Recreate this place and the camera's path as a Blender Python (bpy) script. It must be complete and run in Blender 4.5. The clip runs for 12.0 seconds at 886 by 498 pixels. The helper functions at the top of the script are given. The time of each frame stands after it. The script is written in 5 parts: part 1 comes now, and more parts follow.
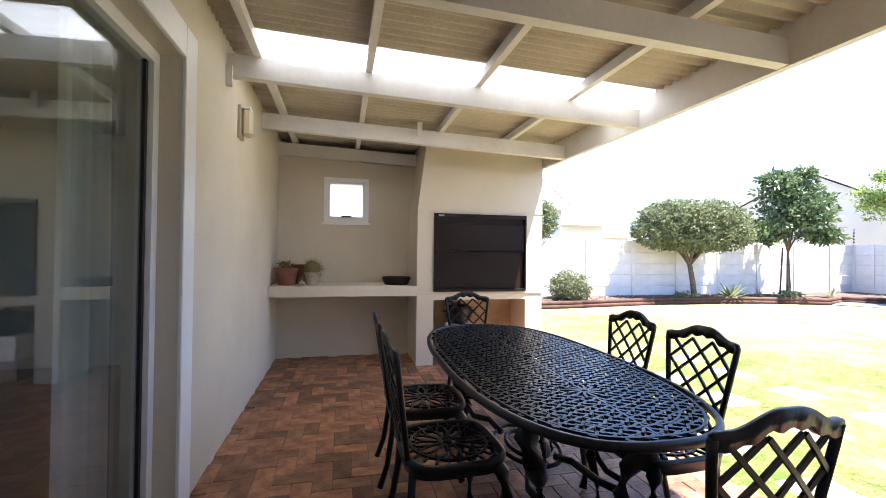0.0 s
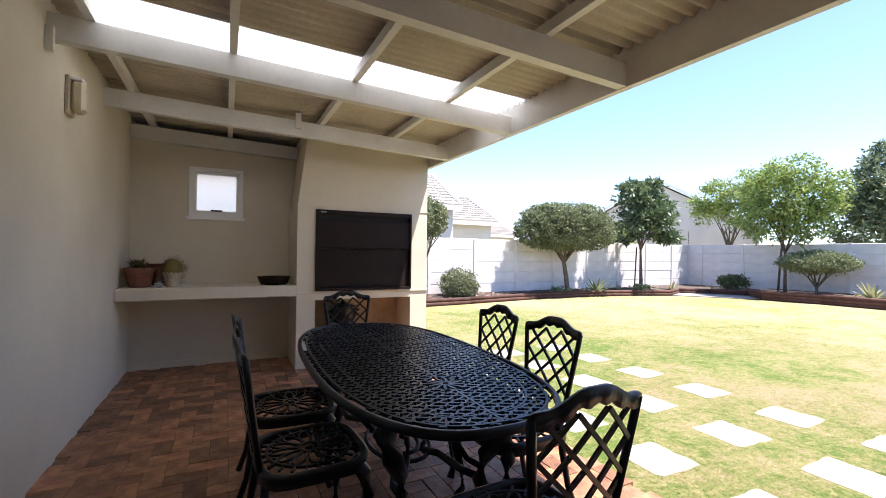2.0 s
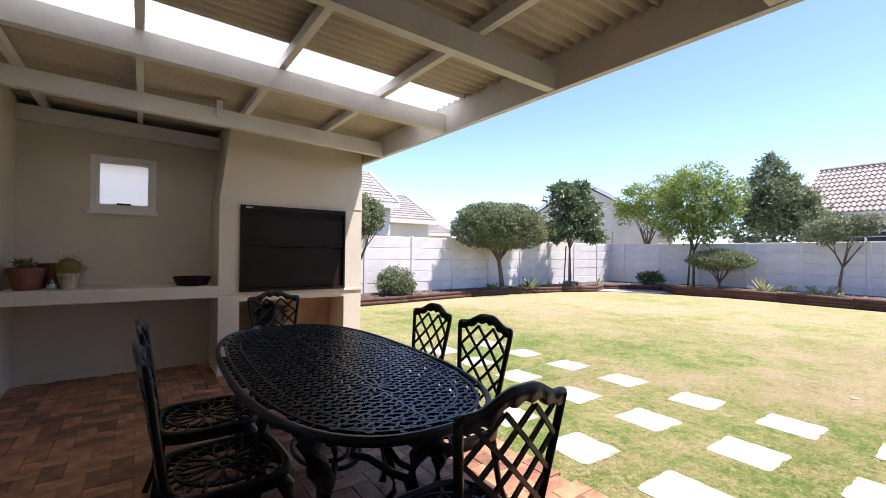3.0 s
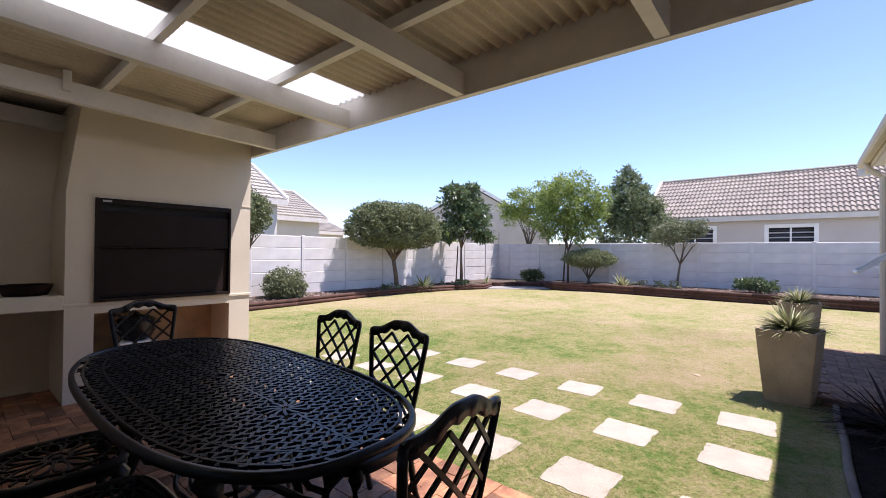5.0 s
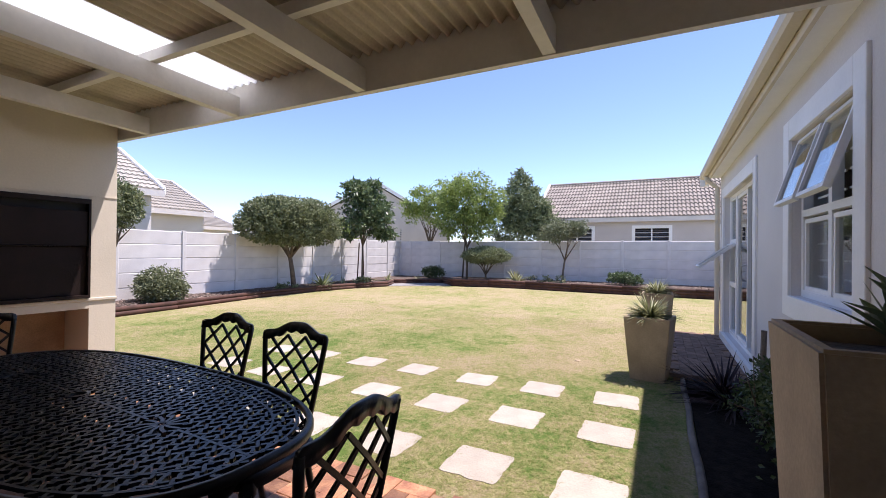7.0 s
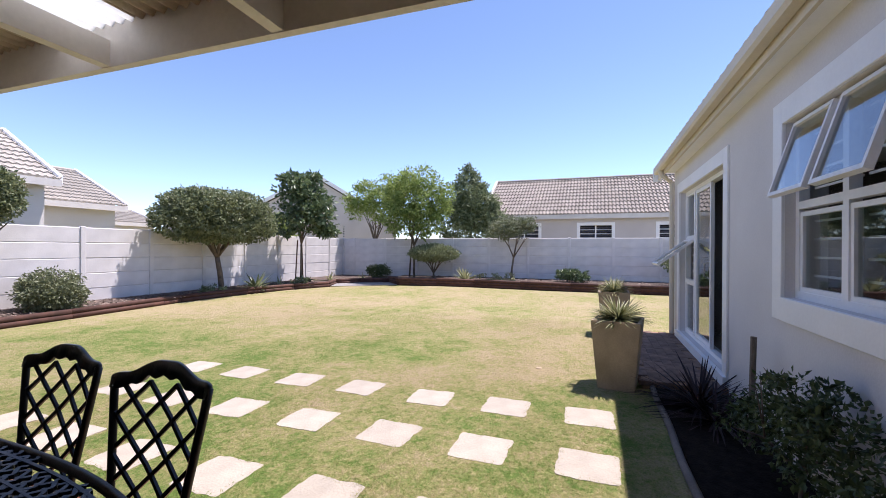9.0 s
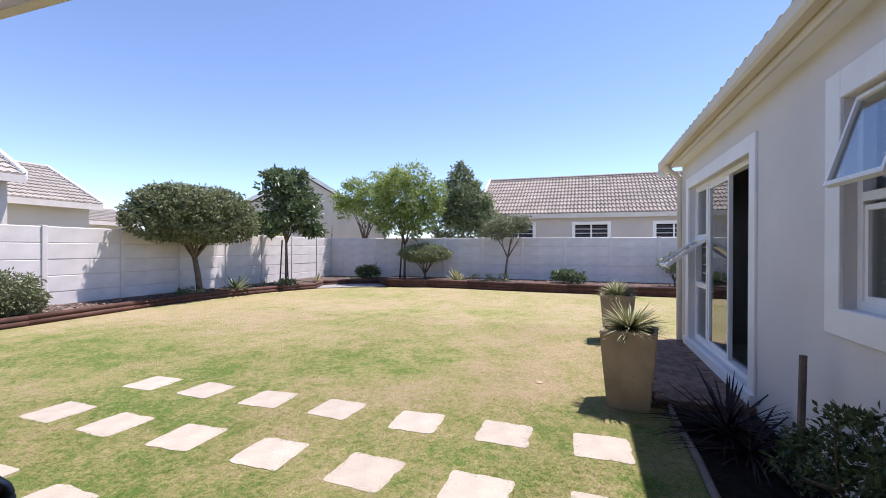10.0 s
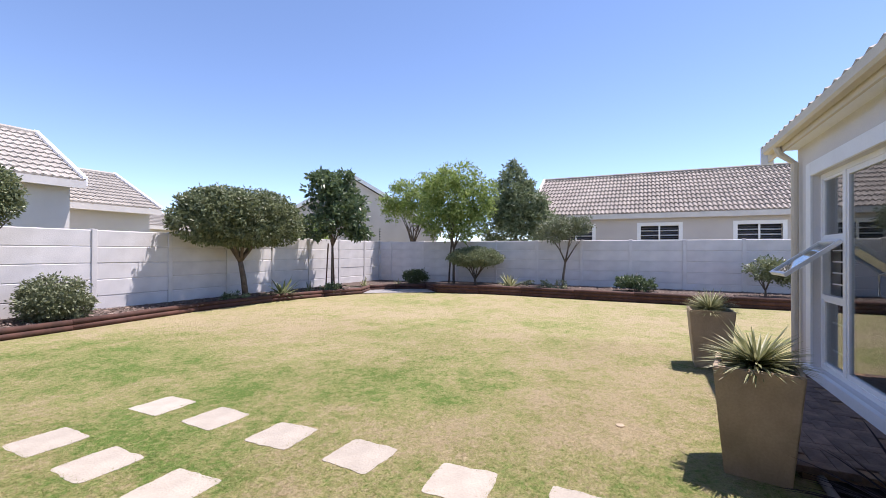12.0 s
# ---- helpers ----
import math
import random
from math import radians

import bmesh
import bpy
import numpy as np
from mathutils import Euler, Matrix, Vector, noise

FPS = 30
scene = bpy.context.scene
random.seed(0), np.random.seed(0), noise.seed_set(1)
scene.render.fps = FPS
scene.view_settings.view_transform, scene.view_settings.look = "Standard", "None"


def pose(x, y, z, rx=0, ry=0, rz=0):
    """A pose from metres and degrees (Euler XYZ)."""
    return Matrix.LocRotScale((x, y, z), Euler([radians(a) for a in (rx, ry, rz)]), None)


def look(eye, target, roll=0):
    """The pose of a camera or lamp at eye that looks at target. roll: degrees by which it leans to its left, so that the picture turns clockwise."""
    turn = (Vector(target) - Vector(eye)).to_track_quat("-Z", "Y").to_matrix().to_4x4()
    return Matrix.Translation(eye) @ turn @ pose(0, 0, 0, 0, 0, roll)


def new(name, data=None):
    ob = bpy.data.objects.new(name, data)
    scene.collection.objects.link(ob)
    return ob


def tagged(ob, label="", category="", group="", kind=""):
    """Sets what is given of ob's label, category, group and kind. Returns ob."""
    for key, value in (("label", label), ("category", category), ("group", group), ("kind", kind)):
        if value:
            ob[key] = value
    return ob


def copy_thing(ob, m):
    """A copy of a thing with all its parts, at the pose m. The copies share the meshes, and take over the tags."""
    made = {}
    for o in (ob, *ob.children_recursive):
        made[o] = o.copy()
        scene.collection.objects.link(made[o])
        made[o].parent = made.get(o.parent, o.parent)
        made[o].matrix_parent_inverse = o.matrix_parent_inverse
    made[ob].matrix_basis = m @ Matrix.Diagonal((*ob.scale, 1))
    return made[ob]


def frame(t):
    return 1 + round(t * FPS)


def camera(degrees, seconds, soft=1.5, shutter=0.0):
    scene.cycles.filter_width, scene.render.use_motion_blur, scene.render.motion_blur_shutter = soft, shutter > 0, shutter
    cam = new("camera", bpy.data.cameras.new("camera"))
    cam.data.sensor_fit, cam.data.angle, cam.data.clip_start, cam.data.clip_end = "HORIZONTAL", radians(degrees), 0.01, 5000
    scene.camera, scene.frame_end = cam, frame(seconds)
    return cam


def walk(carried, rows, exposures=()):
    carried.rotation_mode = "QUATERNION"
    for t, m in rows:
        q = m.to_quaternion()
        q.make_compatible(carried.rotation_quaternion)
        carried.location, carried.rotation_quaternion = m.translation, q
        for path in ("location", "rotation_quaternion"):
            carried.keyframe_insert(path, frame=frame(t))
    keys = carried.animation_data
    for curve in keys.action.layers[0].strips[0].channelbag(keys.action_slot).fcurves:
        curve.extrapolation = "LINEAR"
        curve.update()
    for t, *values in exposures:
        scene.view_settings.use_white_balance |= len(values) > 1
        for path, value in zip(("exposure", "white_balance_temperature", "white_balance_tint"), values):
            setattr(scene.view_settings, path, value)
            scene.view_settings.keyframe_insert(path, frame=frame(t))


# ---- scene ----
cam = camera(92.2, 12.0, soft=0.9)
PATH = [
    (0, (0.037, 0.64, 1.308), (0.497, 2.586, 1.33), 0.7),
    (0.5, (0.073, 0.632, 1.305), (0.642, 2.549, 1.328), 0.7),
    (1, (0.101, 0.626, 1.301), (0.776, 2.508, 1.324), 0.7),
    (1.5, (0.144, 0.618, 1.298), (0.93, 2.457, 1.321), 0.7),
    (2, (0.185, 0.608, 1.301), (1.093, 2.39, 1.323), 0.7),
    (2.5, (0.216, 0.606, 1.3), (1.251, 2.317, 1.319), 0.6),
    (3, (0.237, 0.634, 1.3), (1.392, 2.266, 1.318), 0.7),
    (5, (0.192, 0.771, 1.328), (1.721, 2.06, 1.346), 0.6),
    (5.5, (0.179, 0.765, 1.334), (1.789, 1.951, 1.35), 0.6),
    (6, (0.165, 0.752, 1.339), (1.845, 1.837, 1.354), 0.6),
    (6.5, (0.169, 0.745, 1.337), (1.908, 1.733, 1.349), 0.6),
    (7, (0.185, 0.76, 1.336), (1.967, 1.669, 1.345), 0.6),
    (7.5, (0.243, 0.798, 1.33), (2.059, 1.637, 1.336), 0.6),
    (9.5, (1.048, 1.174, 1.345), (2.94, 1.824, 1.343), 0.3),
    (10, (1.322, 1.234, 1.348), (3.216, 1.877, 1.346), 0.3),
    (10.5, (1.583, 1.284, 1.335), (3.474, 1.936, 1.334), 0.4),
    (11, (1.842, 1.377, 1.342), (3.725, 2.052, 1.345), 0.4),
    (11.5, (2.014, 1.467, 1.352), (3.872, 2.209, 1.359), 0.5),
    (12, (2.147, 1.519, 1.35), (3.95, 2.383, 1.364), 0.3),
]
EXPOSURES = [(0, 2.62, 6500, 15), (1.0, 2.25, 6500, 15), (2.0, 1.78, 6500, 16), (3.0, 1.42, 6500, 19), (5.0, 1.08, 6500, 22), (7.5, 1.03, 6500, 22), (9.3, 0.96, 6500, 21), (12.0, 0.92, 6500, 20)]
walk(cam, [(t, look(eye, target, roll)) for t, eye, target, roll in PATH], EXPOSURES)

# ---- world and sun ----
SUN_FROM = Vector((0.28, -0.27, 1.0)).normalized()
world = bpy.data.worlds.new("sky")
scene.world = world
world.use_nodes = True
wn = world.node_tree.nodes
sky = wn.new("ShaderNodeTexSky")
sky.sky_type = "NISHITA"
sky.sun_disc = False
sky.sun_elevation = math.asin(SUN_FROM.z)
sky.sun_rotation = math.atan2(SUN_FROM.x, SUN_FROM.y)
sky.air_density, sky.dust_density, sky.ozone_density = 0.9, 0.0, 2.4
sky.altitude = 2400
wn["Background"].inputs["Strength"].default_value = 0.143
world.node_tree.links.new(sky.outputs["Color"], wn["Background"].inputs["Color"])
sun_data = bpy.data.lights.new("sun", "SUN")
sun_data.energy, sun_data.angle, sun_data.color = 4.2, radians(0.6), (1.0, 0.965, 0.92)
sun = new("sun", sun_data)
sun.matrix_world = look(SUN_FROM * 30, (0, 0, 0))


# ---- materials ----
def mat(name, base, rough=0.7, metal=0.0, scale=8.0, vary=0.12, fine=90.0, bump=0.15, hue=None, random_by=0.0, spec=0.5):
    """Paint, stone, wood or metal with broad stains, fine grain and relief. hue: a second colour that the stains turn to."""
    m = bpy.data.materials.new(name)
    m.use_nodes = True
    n, ln = m.node_tree.nodes, m.node_tree.links
    b = n["Principled BSDF"]
    co = n.new("ShaderNodeTexCoord")
    big = n.new("ShaderNodeTexNoise")
    big.inputs["Scale"].default_value, big.inputs["Detail"].default_value = scale, 5
    small = n.new("ShaderNodeTexNoise")
    small.inputs["Scale"].default_value, small.inputs["Detail"].default_value = fine, 3
    for t in (big, small):
        ln.new(co.outputs["Object"], t.inputs["Vector"])
    ramp = n.new("ShaderNodeValToRGB")
    second = hue or tuple(c * (1 - 2.2 * vary) for c in base)
    ramp.color_ramp.elements[0].position, ramp.color_ramp.elements[0].color = 0.32, (*second, 1)
    ramp.color_ramp.elements[1].position, ramp.color_ramp.elements[1].color = 0.68, (*base, 1)
    ln.new(big.outputs["Fac"], ramp.inputs["Fac"])
    mix = n.new("ShaderNodeMix")
    mix.data_type, mix.blend_type = "RGBA", "MULTIPLY"
    mix.inputs["Factor"].default_value = min(1.0, 2.5 * vary)
    ln.new(ramp.outputs["Color"], mix.inputs["A"])
    gr = n.new("ShaderNodeValToRGB")
    gr.color_ramp.elements[0].position, gr.color_ramp.elements[0].color = 0.3, (0.55, 0.55, 0.55, 1)
    gr.color_ramp.elements[1].position = 0.7
    ln.new(small.outputs["Fac"], gr.inputs["Fac"])
    ln.new(gr.outputs["Color"], mix.inputs["B"])
    out = mix.outputs["Result"]
    if random_by:
        info = n.new("ShaderNodeObjectInfo")
        geo = n.new("ShaderNodeNewGeometry")
        add = n.new("ShaderNodeMath")
        add.operation = "ADD"
        ln.new(info.outputs["Random"], add.inputs[0])
        ln.new(geo.outputs["Random Per Island"], add.inputs[1])
        fr = n.new("ShaderNodeMath")
        fr.operation = "FRACT"
        ln.new(add.outputs[0], fr.inputs[0])
        mr = n.new("ShaderNodeMapRange")
        mr.inputs["To Min"].default_value, mr.inputs["To Max"].default_value = 1 - random_by, 1 + random_by
        ln.new(fr.outputs[0], mr.inputs["Value"])
        hs = n.new("ShaderNodeHueSaturation")
        ln.new(mr.outputs["Result"], hs.inputs["Value"])
        ln.new(out, hs.inputs["Color"])
        out = hs.outputs["Color"]
    ln.new(out, b.inputs["Base Color"])
    b.inputs["Roughness"].default_value, b.inputs["Metallic"].default_value = rough, metal
    b.inputs["Specular IOR Level"].default_value = spec
    bp = n.new("ShaderNodeBump")
    bp.inputs["Strength"].default_value, bp.inputs["Distance"].default_value = bump, 0.01
    ln.new(small.outputs["Fac"], bp.inputs["Height"])
    ln.new(bp.outputs["Normal"], b.inputs["Normal"])
    return m


def leaf_mat(name, base, other, through_light=0.35, rough=0.5, spec=0.5):
    m = bpy.data.materials.new(name)
    m.use_nodes = True
    n, ln = m.node_tree.nodes, m.node_tree.links
    b = n["Principled BSDF"]
    geo = n.new("ShaderNodeNewGeometry")
    ramp = n.new("ShaderNodeValToRGB")
    ramp.color_ramp.elements[0].color, ramp.color_ramp.elements[1].color = (*base, 1), (*other, 1)
    ln.new(geo.outputs["Random Per Island"], ramp.inputs["Fac"])
    ln.new(ramp.outputs["Color"], b.inputs["Base Color"])
    b.inputs["Roughness"].default_value = rough
    b.inputs["Specular IOR Level"].default_value = spec
    tr = n.new("ShaderNodeBsdfTranslucent")
    ln.new(ramp.outputs["Color"], tr.inputs["Color"])
    mx = n.new("ShaderNodeMixShader")
    mx.inputs["Fac"].default_value = through_light
    ln.new(b.outputs["BSDF"], mx.inputs[1])
    ln.new(tr.outputs["BSDF"], mx.inputs[2])
    ln.new(mx.outputs["Shader"], n["Material Output"].inputs["Surface"])
    return m


def glass_mat(name, tint=(0.8, 0.85, 0.85)):
    """A window pane: clear, with a glossy face."""
    m = bpy.data.materials.new(name)
    m.use_nodes = True
    n, ln = m.node_tree.nodes, m.node_tree.links
    n.remove(n["Principled BSDF"])
    clear = n.new("ShaderNodeBsdfTransparent")
    clear.inputs["Color"].default_value = (*tint, 1)
    gloss = n.new("ShaderNodeBsdfGlossy")
    gloss.inputs["Roughness"].default_value = 0.02
    facing = n.new("ShaderNodeLayerWeight")
    steep = n.new("ShaderNodeMath")
    steep.operation = "POWER"
    steep.inputs[1].default_value = 3.6
    ln.new(facing.outputs["Facing"], steep.inputs[0])
    fres = n.new("ShaderNodeMath")
    fres.operation = "MULTIPLY_ADD"
    fres.inputs[1].default_value, fres.inputs[2].default_value = 0.86, 0.10
    ln.new(steep.outputs[0], fres.inputs[0])
    mx = n.new("ShaderNodeMixShader")
    ln.new(fres.outputs[0], mx.inputs["Fac"])
    ln.new(clear.outputs["BSDF"], mx.inputs[1])
    ln.new(gloss.outputs["BSDF"], mx.inputs[2])
    ln.new(mx.outputs["Shader"], n["Material Output"].inputs["Surface"])
    return m


def sheet_mat(name):
    """Translucent roof sheeting that glows with the sun behind it."""
    m = bpy.data.materials.new(name)
    m.use_nodes = True
    n, ln = m.node_tree.nodes, m.node_tree.links
    b = n["Principled BSDF"]
    b.inputs["Base Color"].default_value = (0.85, 0.86, 0.85, 1)
    b.inputs["Roughness"].default_value = 0.4
    tr = n.new("ShaderNodeBsdfTranslucent")
    tr.inputs["Color"].default_value = (0.93, 0.94, 0.93, 1)
    mx = n.new("ShaderNodeMixShader")
    mx.inputs["Fac"].default_value = 0.75
    ln.new(b.outputs["BSDF"], mx.inputs[1])
    ln.new(tr.outputs["BSDF"], mx.inputs[2])
    ln.new(mx.outputs["Shader"], n["Material Output"].inputs["Surface"])
    return m


def lawn_mat(name, blades=False):
    """Mown grass in green and straw patches; the blades take the patch that they grow in."""
    m = bpy.data.materials.new(name)
    m.use_nodes = True
    n, ln = m.node_tree.nodes, m.node_tree.links
    b = n["Principled BSDF"]
    co = n.new("ShaderNodeTexCoord")

    def noise_at(scale, detail, rough=0.55):
        t = n.new("ShaderNodeTexNoise")
        t.inputs["Scale"].default_value, t.inputs["Detail"].default_value, t.inputs["Roughness"].default_value = scale, detail, rough
        ln.new(co.outputs["Object"], t.inputs["Vector"])
        return t

    def math_node(kind, a, c):
        t = n.new("ShaderNodeMath")
        t.operation = kind
        for k, val in enumerate((a, c)):
            if isinstance(val, (int, float)):
                t.inputs[k].default_value = val
            else:
                ln.new(val, t.inputs[k])
        return t.outputs[0]
    patch, tuft, clump, blade = noise_at(0.45, 4, 0.55), noise_at(2.6, 5, 0.7), noise_at(17, 6, 0.8), noise_at(60, 4, 0.7)
    mixed = math_node("ADD", math_node("MULTIPLY", patch.outputs["Fac"], 0.40), math_node("MULTIPLY", math_node("SUBTRACT", tuft.outputs["Fac"], 0.16), 0.42))
    mixed = math_node("ADD", mixed, math_node("MULTIPLY", math_node("SUBTRACT", clump.outputs["Fac"], 0.24), 0.62))
    where = n.new("ShaderNodeSeparateXYZ")
    ln.new(co.outputs["Object"], where.inputs[0])
    dry = n.new("ShaderNodeMapRange")
    for key_, val in (("From Min", 4.0), ("From Max", 7.5), ("To Min", -0.042), ("To Max", 0.022)):
        dry.inputs[key_].default_value = val
    ln.new(where.outputs["X"], dry.inputs["Value"])
    mixed = math_node("ADD", mixed, dry.outputs["Result"])
    # a watered green stretch in the middle, parched spots by the planters and along the beds
    for cx, cy, reach, amount in ((7.0, 4.2, 2.6, -0.05), (5.9, 2.0, 1.5, 0.055), (4.2, 4.6, 2.0, -0.03), (10.0, 8.5, 3.5, 0.03), (3.3, 2.2, 0.9, 0.02)):
        far = n.new("ShaderNodeVectorMath")
        far.operation = "DISTANCE"
        ln.new(co.outputs["Object"], far.inputs[0])
        far.inputs[1].default_value = (cx, cy, 0)
        fall = n.new("ShaderNodeMapRange")
        fall.interpolation_type = "SMOOTHSTEP"
        for key_, val in (("From Min", 0.2 * reach), ("From Max", reach), ("To Min", amount), ("To Max", 0.0)):
            fall.inputs[key_].default_value = val
        ln.new(far.outputs["Value"], fall.inputs["Value"])
        mixed = math_node("ADD", mixed, fall.outputs["Result"])
    if blades:
        geo = n.new("ShaderNodeNewGeometry")
        mixed = math_node("ADD", mixed, math_node("MULTIPLY", math_node("SUBTRACT", geo.outputs["Random Per Island"], 0.5), 0.16))
    ramp = n.new("ShaderNodeValToRGB")
    e = ramp.color_ramp.elements
    e[0].position, e[0].color = 0.36, (0.14, 0.215, 0.052, 1)
    e[1].position, e[1].color = 0.60, (0.43, 0.345, 0.215, 1)
    mid = ramp.color_ramp.elements.new(0.475)
    mid.color = (0.315, 0.30, 0.125, 1)
    ln.new(mixed, ramp.inputs["Fac"])
    mul = n.new("ShaderNodeMix")
    mul.data_type, mul.blend_type = "RGBA", "MULTIPLY"
    mul.inputs["Factor"].default_value = 0.2 if blades else 0.68
    g = n.new("ShaderNodeValToRGB")
    g.color_ramp.elements[0].position, g.color_ramp.elements[0].color = 0.34, (0.46, 0.48, 0.42, 1)
    g.color_ramp.elements[1].position = 0.62
    ln.new(blade.outputs["Fac"], g.inputs["Fac"])
    ln.new(ramp.outputs["Color"], mul.inputs["A"])
    ln.new(g.outputs["Color"], mul.inputs["B"])
    ln.new(mul.outputs["Result"], b.inputs["Base Color"])
    b.inputs["Roughness"].default_value = 0.9
    b.inputs["Specular IOR Level"].default_value = 0.1
    if blades:
        tr = n.new("ShaderNodeBsdfTranslucent")
        ln.new(mul.outputs["Result"], tr.inputs["Color"])
        mx = n.new("ShaderNodeMixShader")
        mx.inputs["Fac"].default_value = 0.45
        ln.new(b.outputs["BSDF"], mx.inputs[1])
        ln.new(tr.outputs["BSDF"], mx.inputs[2])
        ln.new(mx.outputs["Shader"], n["Material Output"].inputs["Surface"])
    else:
        bp = n.new("ShaderNodeBump")
        bp.inputs["Strength"].default_value, bp.inputs["Distance"].default_value = 1.0, 0.03
        ln.new(clump.outputs["Fac"], bp.inputs["Height"])
        ln.new(bp.outputs["Normal"], b.inputs["Normal"])
    return m


CREAM = mat("cream_plaster", (0.74, 0.66, 0.53), 0.85, scale=1.3, vary=0.05, fine=60, bump=0.1)
GREYWALL = mat("greige_plaster", (0.75, 0.72, 0.705), 0.85, scale=1.1, vary=0.05, fine=70, bump=0.12)
WHITE = mat("white_paint", (0.91, 0.905, 0.90), 0.5, scale=3, vary=0.03, fine=40, bump=0.08)
BEAM = mat("beam_paint", (0.80, 0.77, 0.72), 0.5, scale=4, vary=0.05, fine=30, bump=0.15)
FENCE = mat("fence_paint", (0.74, 0.71, 0.70), 0.85, scale=2.5, vary=0.07, fine=50, bump=0.3, random_by=0.04)
SHEET = mat("fibre_sheet", (0.66, 0.58, 0.46), 0.8, scale=2, vary=0.12, fine=50, bump=0.2)
CLEAR = sheet_mat("translucent_sheet")
BRICK = mat("clay_paver", (0.43, 0.21, 0.105), 0.55, scale=11, vary=0.2, fine=60, bump=0.35, hue=(0.21, 0.085, 0.046), random_by=0.5)
MORTAR = mat("joint_sand", (0.33, 0.20, 0.12), 0.95, scale=20, vary=0.15)
IRON = mat("cast_aluminium", (0.008, 0.0085, 0.014), 0.34, metal=0.0, scale=20, vary=0.2, fine=150, bump=0.1, spec=0.42)
STEEL = mat("braai_steel", (0.024, 0.014, 0.012), 0.5, metal=0.0, scale=6, vary=0.15, fine=120, bump=0.1, spec=0.2)
NICHE_RENDER = mat("tan_render", (0.5, 0.36, 0.23), 0.9, scale=4, vary=0.2)
LAWN = lawn_mat("dry_lawn")
GRASS = lawn_mat("grass_blade", True)
STONE = mat("paving_slab", (0.43, 0.38, 0.315), 0.9, scale=5, vary=0.08, fine=60, bump=0.4, random_by=0.06)
SOIL = mat("bark_mulch", (0.17, 0.12, 0.095), 0.95, scale=14, vary=0.3, fine=60, bump=0.9, hue=(0.05, 0.035, 0.03))
LOG = mat("treated_pole", (0.12, 0.05, 0.034), 0.8, scale=6, vary=0.2, fine=40, bump=0.4, random_by=0.25)
BARK = mat("bark", (0.21, 0.16, 0.12), 0.9, scale=12, vary=0.25, fine=50, bump=0.7)
POT = mat("planter_render", (0.52, 0.395, 0.265), 0.75, scale=4, vary=0.12, fine=70, bump=0.14)
TERRA = mat("terracotta", (0.27, 0.10, 0.065), 0.8, scale=12, vary=0.15)
PALEPOT = mat("pale_pot", (0.6, 0.5, 0.36), 0.8, scale=12, vary=0.15)
TILE = mat("roof_tile", (0.355, 0.31, 0.27), 0.8, scale=2, vary=0.14, fine=30, bump=0.3, random_by=0.12)
PALETILE = mat("pale_roof_tile", (0.45, 0.41, 0.36), 0.8, scale=2, vary=0.1, fine=30, bump=0.3, random_by=0.1)
DARK = mat("dark_gap", (0.02, 0.02, 0.022), 0.7)
ROOM = mat("room_wall", (0.82, 0.8, 0.76), 0.9, scale=1, vary=0.05)
# room wall darkened in its colour so that the wing looks unlit inside
DIMWALL = mat("dimmed_room_wall", (0.22, 0.20, 0.19), 0.9, scale=1, vary=0.05)
CARPET = mat("room_floor", (0.32, 0.26, 0.2), 0.8, scale=3, vary=0.1)
CURTAIN = leaf_mat("sheer_curtain", (0.86, 0.85, 0.80), (0.9, 0.89, 0.84), 0.55, 0.9)
GLASS = glass_mat("window_glass")
FROST = bpy.data.materials.new("frosted_glass")
FROST.use_nodes = True
for socket, value in (("Base Color", (0.95, 0.95, 0.95, 1)), ("Transmission Weight", 1.0), ("Roughness", 0.85), ("IOR", 1.12)):
    FROST.node_tree.nodes["Principled BSDF"].inputs[socket].default_value = value
LAMPGLASS = mat("lamp_glass", (0.72, 0.62, 0.42), 0.35, scale=10, vary=0.06)
CHROME = mat("handle_metal", (0.55, 0.55, 0.55), 0.3, metal=1.0, vary=0.05)
OLIVE = leaf_mat("dark_leaf", (0.075, 0.1, 0.04), (0.30, 0.33, 0.175), 0.28, 0.4)
DEEP = leaf_mat("deep_green_leaf", (0.04, 0.075, 0.028), (0.18, 0.235, 0.11), 0.25, 0.35)
LIME = leaf_mat("light_green_leaf", (0.13, 0.195, 0.045), (0.38, 0.46, 0.14), 0.45, 0.5)
FIR = leaf_mat("conifer_leaf", (0.085, 0.12, 0.055), (0.30, 0.345, 0.19), 0.25, 0.6)
GREYLEAF = leaf_mat("grey_green_leaf", (0.10, 0.125, 0.065), (0.25, 0.27, 0.15), 0.25, 0.5)
AGAVE = leaf_mat("agave_leaf", (0.17, 0.19, 0.085), (0.40, 0.39, 0.21), 0.25, 0.5)
FLAX = leaf_mat("purple_flax_leaf", (0.018, 0.011, 0.013), (0.045, 0.024, 0.026), 0.2, 0.5, 0.2)
CACTUS = leaf_mat("cactus_skin", (0.11, 0.09, 0.025), (0.22, 0.17, 0.05), 0.1, 0.7)
SLATE = mat("slate_paving", (0.33, 0.31, 0.30), 0.8, scale=5, vary=0.15, fine=50, bump=0.4, random_by=0.12)
BEDLEAF = leaf_mat("bed_shrub_leaf", (0.028, 0.05, 0.02), (0.12, 0.16, 0.065), 0.25, 0.4, 0.3)
OLDPOLE = mat("weathered_pole", (0.21, 0.175, 0.15), 0.85, scale=8, vary=0.2)
# bark mulch with the shade beside the house put into its colour
SHADESOIL = mat("shaded_mulch", (0.026, 0.019, 0.015), 0.95, scale=14, vary=0.3, fine=60, bump=0.9, spec=0.08)
